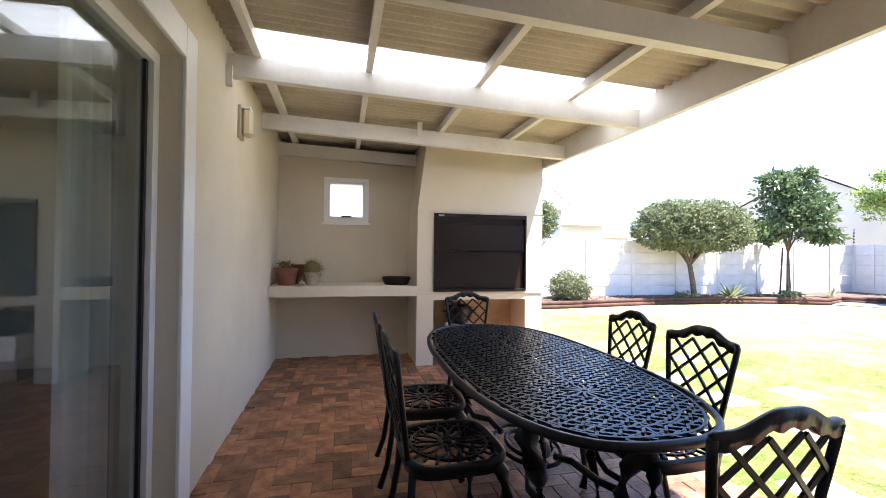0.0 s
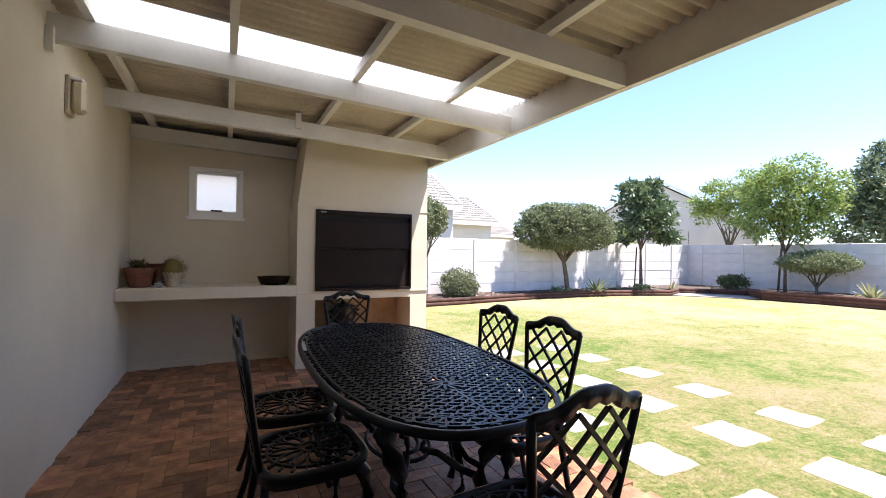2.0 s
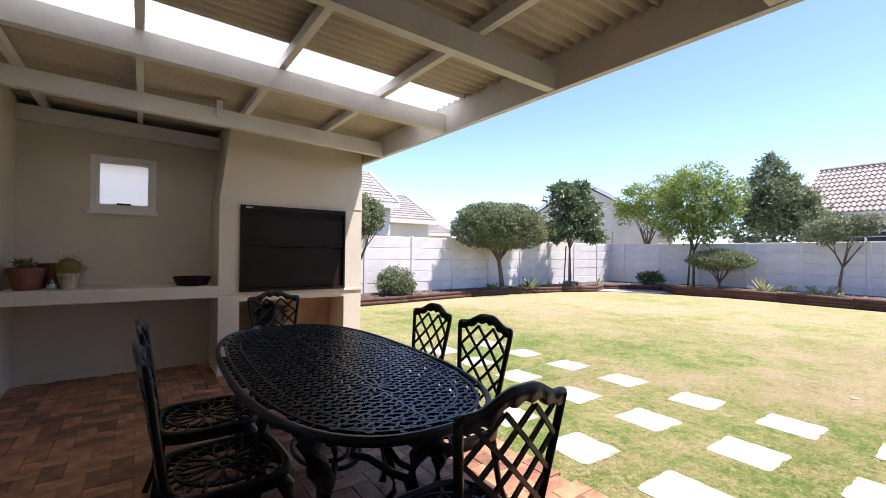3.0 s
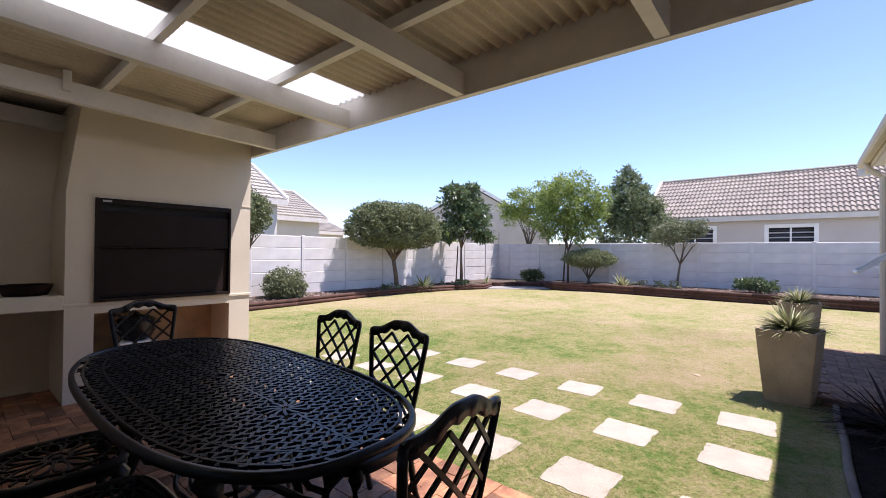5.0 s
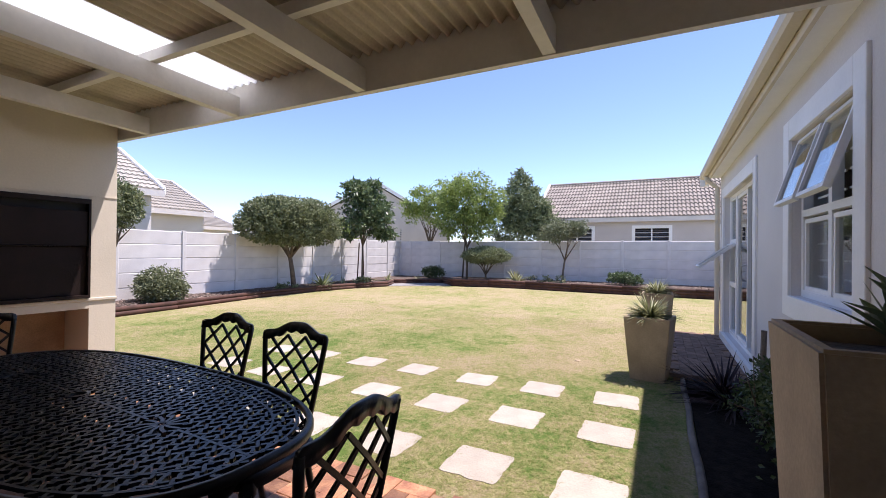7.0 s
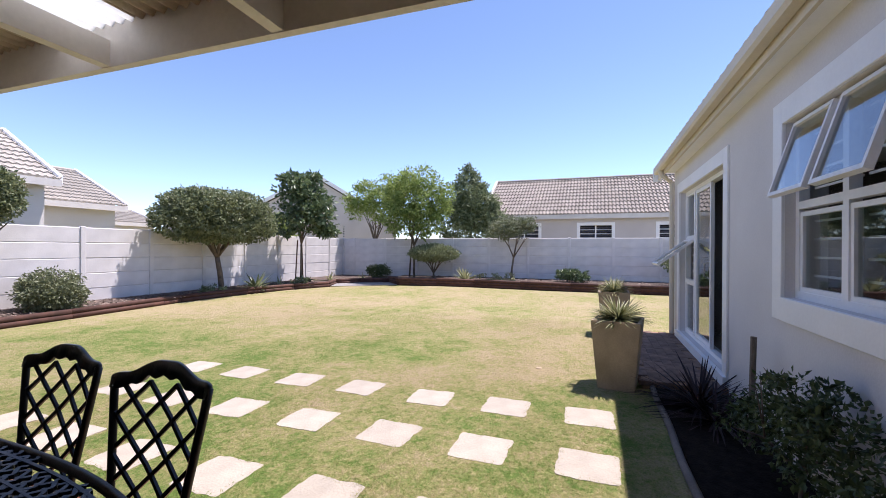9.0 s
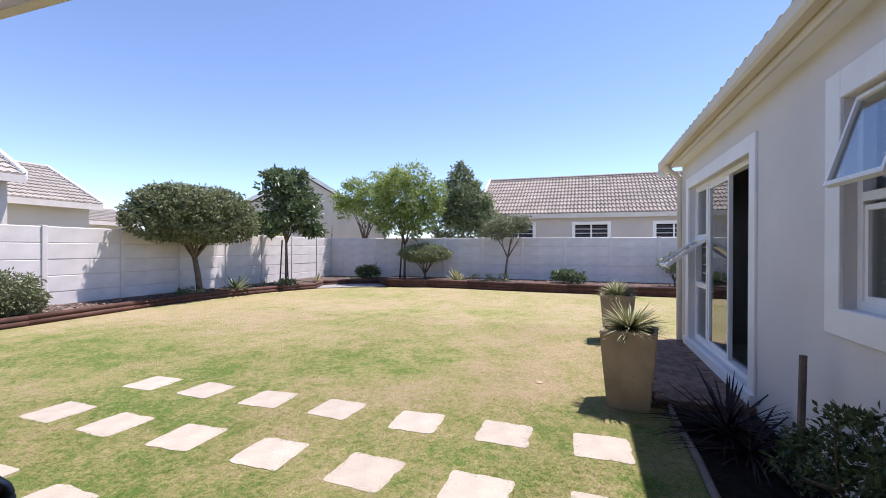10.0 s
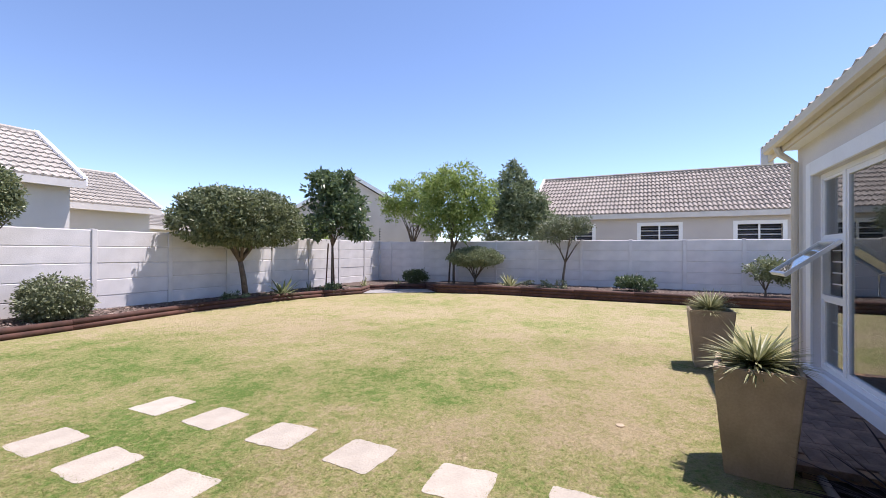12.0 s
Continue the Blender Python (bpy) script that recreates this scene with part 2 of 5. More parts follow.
# the clay paver again, darkened and greyed for the shade on the landing
SHADEBRICK = mat("shaded_paver", (0.27, 0.18, 0.14), 0.8, scale=9, vary=0.16, fine=70, bump=0.35, hue=(0.17, 0.11, 0.085), random_by=0.18, spec=0.2)
BLIND = mat("blind_slat", (0.09, 0.09, 0.11), 0.5, scale=5, vary=0.05)


# ---- mesh helpers ----
def box(bm, x0, x1, y0, y1, z0, z1, bevel=0.0):
    made = bmesh.ops.create_cube(bm, size=1.0, matrix=Matrix.LocRotScale(((x0 + x1) / 2, (y0 + y1) / 2, (z0 + z1) / 2), None, (abs(x1 - x0), abs(y1 - y0), abs(z1 - z0))))
    if bevel:
        edges = {e for v in made["verts"] for e in v.link_edges}
        bmesh.ops.bevel(bm, geom=list(edges), offset=bevel, segments=1, affect="EDGES")


def part(name, bm, material, parent=None, label="", smooth=False):
    """One mesh object out of a bmesh or out of (vertices, faces)."""
    me = bpy.data.meshes.new(name)
    if isinstance(bm, tuple):
        me.from_pydata(bm[0], [], bm[1])
    else:
        bmesh.ops.recalc_face_normals(bm, faces=bm.faces[:])
        bm.to_mesh(me)
        bm.free()
    me.materials.append(material)
    if smooth:
        me.polygons.foreach_set("use_smooth", [True] * len(me.polygons))
    ob = new(name, me)
    if parent is not None:
        ob.parent = parent
    if label:
        ob["label"] = label
    return ob


def boxpart(name, dims, material, parent=None, label="", bevel=0.0):
    bm = bmesh.new()
    box(bm, *dims, bevel=bevel)
    return part(name, bm, material, parent, label)


def thing(name, x, y, z, label, category, group="", kind="", turn=0):
    ob = new(name)
    ob.empty_display_size = 0.1
    ob.matrix_basis = pose(x, y, z, 0, 0, turn)
    return tagged(ob, label, category, group, kind)


def struct(ob, label, category):
    return tagged(ob, label, category, "", "structure")


def tube(bm, pts, r, sides=6, flat=1.0, up=(0, 0, 1), close=False):
    """A bar swept along points. r: one radius or one a point; flat: its height over its width."""
    pts = [Vector(p) for p in pts]
    n = len(pts)
    rs = r if isinstance(r, (list, tuple)) else [r] * n
    rings = []
    for i, p in enumerate(pts):
        a = pts[(i - 1) % n] if (close or i > 0) else p
        c = pts[(i + 1) % n] if (close or i < n - 1) else p
        d = (c - a).normalized()
        s = d.cross(Vector(up))
        if s.length < 1e-3:
            s = d.cross(Vector((1, 0, 0)))
        s.normalize()
        u = s.cross(d)
        rings.append([bm.verts.new(p + (s * math.cos(k * math.tau / sides + math.pi / sides) + u * math.sin(k * math.tau / sides + math.pi / sides) * flat) * rs[i]) for k in range(sides)])
    for i in range(n if close else n - 1):
        a, c = rings[i], rings[(i + 1) % n]
        for k in range(sides):
            bm.faces.new((a[k], a[(k + 1) % sides], c[(k + 1) % sides], c[k]))
    if not close:
        bm.faces.new(rings[0][::-1])
        bm.faces.new(rings[-1])


def lathe(bm, profile, sides=20, x=0, y=0):
    rings = [[bm.verts.new((x + r * math.cos(k * math.tau / sides), y + r * math.sin(k * math.tau / sides), z)) for k in range(sides)] for r, z in profile]
    for a, c in zip(rings, rings[1:]):
        for k in range(sides):
            bm.faces.new((a[k], a[(k + 1) % sides], c[(k + 1) % sides], c[k]))
    bm.faces.new(rings[0][::-1])
    bm.faces.new(rings[-1])


def smoothstep(a, b, x):
    t = max(0.0, min(1.0, (x - a) / (b - a)))
    return t * t * (3 - 2 * t)


def ground_z(x, y):
    """The lawn lies a little under the patio and rises gently towards the far corner."""
    return -0.09 + 0.10 * smoothstep(5, 15, math.hypot(x - 1, y - 1)) + 0.012 * noise.noise((x * 0.5, y * 0.5, 3.0))


# ---- ground ----
def axis(lo, hi, step, far):
    inner = list(np.arange(lo, hi + 1e-6, step))
    return [-far, -far / 3, -60, -30, lo - 8] + inner + [hi + 8, 40, 90, far / 3, far]


gx, gy = axis(-2, 22, 0.75, 2500), axis(-2, 22, 0.75, 2500)
gverts = [(x, y, ground_z(x, y)) for x in gx for y in gy]
gfaces = [(i * len(gy) + j, (i + 1) * len(gy) + j, (i + 1) * len(gy) + j + 1, i * len(gy) + j + 1) for i in range(len(gx) - 1) for j in range(len(gy) - 1)]
ground = struct(part("ground", (gverts, gfaces), LAWN, smooth=True), "mown lawn with dry straw-coloured and green patches", "lawn")

PX0, PX1, PY0, PY1 = -0.74, 2.30, -0.14, 6.23
floor = struct(boxpart("floor", (PX0, PX1 - 0.02, PY0, PY1, -0.22, -0.014), MORTAR), "sandy joints under the red clay brick patio", "floor")

# ---- patio walls ----
WX = -0.74
bm = bmesh.new()
DY0, DY1, DZ = 0.35, 2.97, 2.26
box(bm, WX - 0.24, WX, DY1, 6.45, -0.2, 2.785)
box(bm, WX - 0.24, WX, DY0, DY1, DZ, 2.785)
box(bm, WX - 0.24, WX, -0.14, DY0, -0.2, 2.785)
struct(part("wall_west", bm, CREAM), "cream plastered house wall beside the patio", "wall")
bm = bmesh.new()
WB = 6.23
box(bm, WX, -0.20, WB, WB + 0.22, -0.2, 2.50)
box(bm, 0.365, 2.47, WB, WB + 0.22, -0.2, 2.50)
box(bm, -0.20, 0.365, WB, WB + 0.22, -0.2, 1.69)
box(bm, -0.20, 0.365, WB, WB + 0.22, 2.26, 2.50)
struct(part("wall_north", bm, CREAM), "cream plastered end wall of the patio with a small window", "wall")
boxpart("baseboard", (WX + 0.003, 0.885, 6.212, 6.228, 0.0, 0.07), CREAM)
struct(bpy.data.objects["baseboard"], "painted skirting at the foot of the wall", "baseboard")

# small top-hung window
win = struct(thing("window_1", 0.0825, WB, 1.69, "", ""), "small white square window with frosted bright pane", "window")


def frame_parts(parent, w, h, t, depth, material, name="window_frame", y0=0.0, z0=0.0):
    """A rectangular frame in the plane of x and z, its foot at z0, centred on x."""
    bm = bmesh.new()
    box(bm, -w / 2, -w / 2 + t, y0, y0 + depth, z0, z0 + h)
    box(bm, w / 2 - t, w / 2, y0, y0 + depth, z0, z0 + h)
    box(bm, -w / 2 + t, w / 2 - t, y0, y0 + depth, z0, z0 + t)
    box(bm, -w / 2 + t, w / 2 - t, y0, y0 + depth, z0 + h - t, z0 + h)
    return part(name, bm, material, parent)


frame_parts(win, 0.56, 0.57, 0.045, 0.10, WHITE, y0=-0.012)
frame_parts(win, 0.47, 0.48, 0.03, 0.03, WHITE, "sash", y0=0.02, z0=0.045)
pane = boxpart("pane", (-0.205, 0.205, 0.03, 0.036, 0.075, 0.495), FROST, win)
pane.visible_shadow = False
boxpart("window_stay", (-0.06, 0.06, -0.02, 0.012, 0.07, 0.085), DARK, win, "dark window stay")
boxpart("window_sill", (-0.30, 0.30, -0.03, 0.0, -0.03, 0.0), WHITE, win)

# braai column, a chimney breast that narrows on its inner side
CF = 5.55
col = thing("braai_chimney", 1.68, CF, 0, "cream plastered built-in barbecue with chimney breast", "barbecue", kind="structure")
boxpart("pillar", (-0.79, -0.59, 0, 0.9, 0, 1.82), CREAM, col)
boxpart("pillar", (0.57, 0.79, 0, 0.9, 0, 1.82), CREAM, col)
boxpart("back_panel", (-0.59, 0.57, 0.5, 0.9, 0, 1.82), CREAM, col)
boxpart("hearth_slab", (-0.59, 0.57, 0.001, 0.5, 0.76, 0.852), CREAM, col)
boxpart("lintel", (-0.59, 0.57, 0.0, 0.5, 1.785, 1.82), CREAM, col)
prof = [(-0.79, 1.82), (-0.70, 2.55), (-0.70, 2.98), (0.79, 2.98), (0.79, 1.82)]
v = [(x, yy, z) for yy in (0.0, 0.9) for x, z in prof]
f = [(0, 1, 2, 3, 4), (9, 8, 7, 6, 5)] + [(i, i + 5, (i + 1) % 5 + 5, (i + 1) % 5) for i in range(5)]
bm = bmesh.new()
vs = [bm.verts.new(p) for p in v]
for q in f:
    bm.faces.new([vs[i] for i in q])
part("chimney_breast", bm, CREAM, col)
boxpart("niche_back", (-0.59, 0.57, 0.46, 0.497, 0.0, 0.76), NICHE_RENDER, col, "tan back of the wood store niche")
bm = bmesh.new()
box(bm, -0.80, 0.80, -0.012, 0.0, 0.83, 0.858, 0.004)
part("ledge", bm, CREAM, col)
boxpart("groove_band", (-0.793, 0.793, -0.006, 0.0, 1.815, 1.827), CREAM, col)

braai = thing("braai", 1.675, CF, 0.86, "dark brown steel barbecue with its shutter doors closed", "barbecue")
bm = bmesh.new()
box(bm, -0.588, -0.555, -0.03, 0.3, 0, 0.925)
box(bm, 0.555, 0.573, -0.03, 0.3, 0, 0.925)
box(bm, -0.555, 0.555, -0.03, 0.3, 0.88, 0.925)
box(bm, -0.555, 0.555, -0.03, 0.3, 0.0, 0.03)
part("surround", bm, STEEL, braai)
boxpart("shutter", (-0.555, 0.555, 0.012, 0.03, 0.03, 0.482), STEEL, braai, bevel=0.004)
boxpart("shutter", (-0.555, 0.555, -0.012, 0.012, 0.492, 0.81), STEEL, braai, bevel=0.004)
boxpart("vent_gap", (-0.555, 0.555, 0.03, 0.05, 0.81, 0.88), DARK, braai)
boxpart("badge", (-0.54, -0.475, -0.034, -0.030, 0.892, 0.908), CHROME, braai, "small pale badge")
boxpart("handle", (-0.555, 0.555, -0.02, -0.008, 0.484, 0.492), STEEL, braai)

# shelf
shelf = thing("shelf", 0.075, 5.9, 0.81, "cream plastered masonry shelf built between wall and chimney", "shelf", kind="structure")
boxpart("slab", (-0.812, 0.812, -0.36, 0.327, 0, 0.12), CREAM, shelf, bevel=0.006)

# wall lamp
lamp = thing("wall_lamp", WX, 4.15, 2.16, "unlit cream bulkhead wall lamp with a yellowed glass", "wall lamp")
boxpart("back_plate", (0, 0.025, -0.06, 0.06, 0, 0.25), PALEPOT, lamp, bevel=0.005)
bm = bmesh.new()
box(bm, 0.025, 0.10, -0.045, 0.045, 0.02, 0.23, 0.02)
part("shade", bm, LAMPGLASS, lamp, "yellowed glass shade")
boxpart("cap", (0.02, 0.085, -0.05, 0.05, 0.225, 0.243), WHITE, lamp)

# ---- patio roof ----
def roof_z(x):
    """The underside of the beams, falling from the house towards the garden."""
    return 2.50 - 0.031 * (x - WX)


def slanted(bm, x0, x1, y0, y1, lo, hi):
    v = [bm.verts.new((x, y, roof_z(x) + h)) for x in (x0, x1) for y in (y0, y1) for h in (lo, hi)]
    for q in ((0, 1, 3, 2), (4, 6, 7, 5), (0, 4, 5, 1), (2, 3, 7, 6), (0, 2, 6, 4), (1, 5, 7, 3)):
        bm.faces.new([v[i] for i in q])


BEAMS = [0.05, 1.30, 2.56, 3.81, 5.06, 6.19]
pergola = thing("patio_roof_frame", 0.7, 3.0, 0, "cream painted timber beams and rafters under corrugated sheets", "roof frame", kind="structure")
inv = pergola.matrix_basis.inverted()


def pergola_part(name, bm):
    bmesh.ops.transform(bm, matrix=inv, verts=bm.verts[:])
    return part(name, bm, BEAM, pergola)


for y in BEAMS:
    bm = bmesh.new()
    slanted(bm, WX, 0.97 if y > 6 else 2.48, y - 0.035, y + 0.035, 0.0, 0.15)
    pergola_part("beam", bm)
for x in (-0.545, 0.21, 1.04, 1.83):
    bm = bmesh.new()
    h = roof_z(x)
    box(bm, x - 0.024, x + 0.024, -0.14, 6.9, h + 0.152, h + 0.222)
    pergola_part("rafter", bm)
bm = bmesh.new()
box(bm, 2.48, 2.53, -0.14, 5.66, 2.395, 2.682)
pergola_part("fascia_board", bm)
bm = bmesh.new()
box(bm, WX + 0.002, WX + 0.04, 3.74, 3.77, 2.42, 2.56)
pergola_part("beam_bracket", bm)
bm = bmesh.new()
box(bm, 0.78, 0.83, 4.99, 5.02, 2.52, 2.67)
pergola_part("cleat", bm)


def corrugated(name, y0, y1, material, xs=(-0.74, 0.0, 0.9, 1.7, 2.58)):
    pitch, n = 0.084, int(round((y1 - y0) / 0.084 * 6))
    vs, fs = [], []
    for i in range(n + 1):
        y = y0 + (y1 - y0) * i / n
        for x in xs:
            for th in (0.0, 0.006):
                vs.append((x, y, roof_z(x) + 0.247 + 0.020 * math.sin(math.tau * y / pitch) + th))
    k = len(xs) * 2
    for i in range(n):
        for j in range(len(xs) - 1):
            a, c = i * k + j * 2, (i + 1) * k + j * 2
            fs.append((a, a + 2, c + 2, c))
            fs.append((a + 1, c + 1, c + 3, a + 3))
        e = (len(xs) - 1) * 2
        fs.append((i * k + e, i * k + e + 1, (i + 1) * k + e + 1, (i + 1) * k + e))
    return part(name, (vs, fs), material, smooth=True)


struct(corrugated("ceiling", -0.14, 3.57, SHEET), "beige corrugated fibre roof sheets over the patio", "roof")
struct(corrugated("skylight_sheet", 3.57, 4.20, CLEAR, (-0.53, 0.0, 0.9, 1.7, 2.58)), "translucent white corrugated roof sheet letting daylight in", "skylight")
struct(corrugated("ceiling_strip", 3.57, 4.20, SHEET, (-0.74, -0.53)), "beige corrugated fibre roof sheet beside the wall", "roof")
struct(corrugated("ceiling_far", 4.20, 7.0, SHEET), "beige corrugated fibre roof sheets over the patio end", "roof")
# unseen boards, added to keep daylight out of the gap above the wall
bm = bmesh.new()
box(bm, WX, 2.47, 6.452, 7.0, 2.44, 2.47)
box(bm, WX, 2.47, 7.0, 7.03, 2.30, 2.72)
box(bm, 2.47, 2.50, 6.452, 7.03, 2.30, 2.66)
box(bm, WX - 0.03, WX, 6.452, 7.03, 2.30, 2.74)
struct(part("soffit", bm, BEAM), "added unseen boards shutting light out behind the end wall", "soffit")

# ---- sliding door of the house wall ----
door = struct(thing("door_1", WX, (DY0 + DY1) / 2, 0, "", "", turn=0), "white framed glass sliding door, closed, curtains behind", "door")
hw = (DY1 - DY0) / 2
bm = bmesh.new()
box(bm, -0.002, 0.018, hw, hw + 0.16, 0, DZ + 0.16, 0.004)
part("trim", bm, WHITE, door)
boxpart("trim", (-0.002, 0.018, -hw - 0.16, -hw, 0, DZ + 0.16), WHITE, door, bevel=0.004)
boxpart("trim", (-0.002, 0.018, -hw + 0.002, hw - 0.002, DZ, DZ + 0.16), WHITE, door, bevel=0.004)
bm = bmesh.new()
box(bm, -0.17, -0.10, hw - 0.06, hw, 0, DZ)
box(bm, -0.17, -0.10, -hw, -hw + 0.06, 0, DZ)
box(bm, -0.17, -0.10, -hw + 0.06, hw - 0.06, DZ - 0.06, DZ)
box(bm, -0.17, -0.10, -hw + 0.06, hw - 0.06, 0, 0.06)
box(bm, -0.16, -0.11, -0.04, 0.04, 0.06, DZ - 0.06)
part("door_frame", bm, WHITE, door)
bm = bmesh.new()
box(bm, -0.145, -0.125, hw - 0.085, hw - 0.06, 0.06, DZ - 0.06)
part("seal", bm, DARK, door, "black rubber seal")
for s in (-1, 1):
    p = boxpart("pane", (-0.138, -0.132, *sorted((s * 0.04, s * (hw - 0.06))), 0.06, DZ - 0.06), GLASS, door)
    p.visible_shadow = False


# rooms behind the glass
def room(name, x0, x1, y0, y1, z1, open_side, window=0.0, paint=None):
    bm = bmesh.new()
    t = 0.1
    if open_side != "x1":
        box(bm, x1, x1 + t, y0, y1, -0.1, z1)
    # made-up opening in an unseen wall, there to brighten the room
    if window:
        ya, yb = (y0 + y1 - window) / 2, (y0 + y1 + window) / 2
        box(bm, x0 - t, x0, y0, ya, -0.1, z1)
        box(bm, x0 - t, x0, yb, y1, -0.1, z1)
        box(bm, x0 - t, x0, ya, yb, -0.1, 0.9)
        box(bm, x0 - t, x0, ya, yb, 2.2, z1)
    else:
        box(bm, x0 - t, x0, y0, y1, -0.1, z1)
    box(bm, x0 - t, x1 + t, y0 - t, y0, -0.1, z1)
    if open_side != "y1":
        box(bm, x0 - t, x1 + t, y1, y1 + t, -0.1, z1)
    struct(part(name, bm, paint or ROOM), "plain walls of a dim room", "wall")
    struct(boxpart(name.replace("wall", "floor"), (x0, x1, y0, y1, -0.12, 0.0), CARPET), "dark floor of a dim room", "floor")
    struct(boxpart(name.replace("wall", "ceiling"), (x0 - t, x1 + t, y0 - t, y1 + t, z1, z1 + t), ROOM), "pale ceiling of a dim room", "ceiling")


# the last value adds an unseen opening that lights the curtain
room("wall_living_room", -5.2, WX - 0.24, -0.3, 6.2, 2.6, "x1", 1.0)


def curtain(x, y0, y1, z0, z1, along="y"):
    n = int(abs(y1 - y0) * 70)
    vs, fs = [], []
    for i in range(n + 1):
        s = y0 + (y1 - y0) * i / n
        d = 0.024 * math.sin(i * 0.62) + 0.008 * math.sin(i * 1.7)
        for z, k in ((z0, 1.15), ((z0 + z1) / 2, 1.0), (z1, 0.7)):
            vs.append((x + d * k, s, z) if along == "y" else (s, x + d * k, z))
    for i in range(n):
        for j in range(2):
            a = i * 3 + j
            fs.append((a, a + 3, a + 4, a + 1))
    ob = part("curtain", (vs, fs), CURTAIN, smooth=True)
    return tagged(ob, "long sheer white curtain hanging behind the glass door", "curtain")


curtain(-1.04, 2.58, 2.98, 0.02, 2.3)


# ---- the wing with its window and glass door ----
WY, WEND = -0.14, 8.72
EAVE = 2.72
bm = bmesh.new()
VX0, VX1, VZ0, VZ1 = 3.10, 4.34, 1.02, 2.215      # window opening
OX0, OX1, OZ = 5.79, 8.20, 2.22                 # door opening
box(bm, WX, VX0, WY - 0.24, WY, -0.2, 2.785)
box(bm, VX0, VX1, WY - 0.24, WY, -0.2, VZ0)
box(bm, VX0, VX1, WY - 0.24, WY, VZ1, 2.78)
box(bm, VX1, OX0, WY - 0.24, WY, -0.2, 2.78)
box(bm, OX0, OX1, WY - 0.24, WY, OZ, 2.78)
box(bm, OX0, OX1, WY - 0.24, WY, -0.2, 0.10)
box(bm, OX1, WEND, WY - 0.24, WY, -0.2, 2.78)
box(bm, WEND - 0.24, WEND, -5.5, WY - 0.24, -0.2, 2.78)
struct(part("wall_south", bm, GREYWALL), "grey-beige plastered wall of the house wing", "wall")
room("wall_bedroom", 2.3, WEND - 0.24, -5.0, WY - 0.24, 2.6, "y1", 0.0, DIMWALL)


def surround(parent, x0, x1, z0, z1, w, foot=True):
    for d in ((x0 - w, x0, -0.002, 0.022, z0 - (w if foot else 0), z1 + w), (x1, x1 + w, -0.002, 0.022, z0 - (w if foot else 0), z1 + w),
              (x0, x1, -0.002, 0.022, z1, z1 + w)):
        boxpart("trim", d, WHITE, parent, bevel=0.004)
    if foot:
        boxpart("window_sill", (x0, x1, -0.002, 0.026, z0 - w, z0), WHITE, parent, bevel=0.004)


def sash(parent, x0, x1, z0, z1, t, y, tilt=0.0, name="sash"):
    """A framed pane hung at its top edge, pushed out by tilt degrees."""
    me_bm = bmesh.new()
    h, w = z1 - z0, x1 - x0
    box(me_bm, 0, t, -0.02, 0.02, -h, 0)
    box(me_bm, w - t, w, -0.02, 0.02, -h, 0)
    box(me_bm, t, w - t, -0.02, 0.02, -t, 0)
    box(me_bm, t, w - t, -0.02, 0.02, -h, -h + t)
    ob = part(name, me_bm, WHITE, parent)
    ob.matrix_basis = pose(x0, y, z1, tilt)
    g = boxpart("pane", (t, w - t, -0.003, 0.003, -h + t, -t), GLASS, ob)
    g.visible_shadow = False
    return ob


wing_window = struct(thing("window_2", 0, WY, 0, "", ""), "white window with two top sashes pushed open and burglar bars", "window")
surround(wing_window, VX0, VX1, VZ0, VZ1, 0.16)
mid = (VX0 + VX1) / 2
bm = bmesh.new()
for x0, x1, z0, z1 in ((VX0, VX0 + 0.05, VZ0, VZ1), (VX1 - 0.05, VX1, VZ0, VZ1), (mid - 0.03, mid + 0.03, VZ0 + 0.05, VZ1 - 0.05), (VX0 + 0.05, VX1 - 0.05, VZ0, VZ0 + 0.05),
                       (VX0 + 0.05, VX1 - 0.05, VZ1 - 0.05, VZ1), (VX0 + 0.05, mid - 0.03, 1.62, 1.67), (mid + 0.03, VX1 - 0.05, 1.62, 1.67)):
    box(bm, x0, x1, -0.12, -0.06, z0, z1)
part("window_frame", bm, WHITE, wing_window)
for a, c in ((VX0 + 0.05, mid - 0.03), (mid + 0.03, VX1 - 0.05)):
    sash(wing_window, a, c, 1.07, 1.60, 0.03, -0.09)
    sash(wing_window, a + 0.012, c - 0.012, 1.68, 2.19, 0.026, -0.042, 17, "open_sash")
    for z in (1.17, 1.29, 1.41, 1.53, 1.75, 1.87, 1.99, 2.11):
        boxpart("burglar_bar", (a, c, -0.155, -0.145, z, z + 0.014), WHITE, wing_window)

glass_door = struct(thing("door_2", 0, WY, 0, "", ""), "white framed glass door standing half open, dark room inside", "door")
surround(glass_door, OX0, OX1, 0.10, OZ, 0.15, False)
boxpart("threshold", (OX0 - 0.15, OX1 + 0.15, 0.0, 0.05, 0.0, 0.10), WHITE, glass_door)
bm = bmesh.new()
J1, J2 = 6.72, 7.58
for x0, x1, z0, z1 in ((OX0, OX0 + 0.05, 0.1, OZ), (OX1 - 0.05, OX1, 0.1, OZ), (J2 - 0.035, J2 + 0.035, 0.15, OZ - 0.05), (OX0 + 0.05, OX1 - 0.05, 0.1, 0.15),
                       (OX0 + 0.05, OX1 - 0.05, OZ - 0.05, OZ), (J2 + 0.035, OX1 - 0.05, 0.86, 0.91), (J2 + 0.035, OX1 - 0.05, 1.48, 1.53)):
    box(bm, x0, x1, -0.14, -0.07, z0, z1)
part("door_frame", bm, WHITE, glass_door)
sash(glass_door, J1, J2 - 0.035, 0.15, OZ - 0.05, 0.05, -0.10, 0, "fixed_leaf")
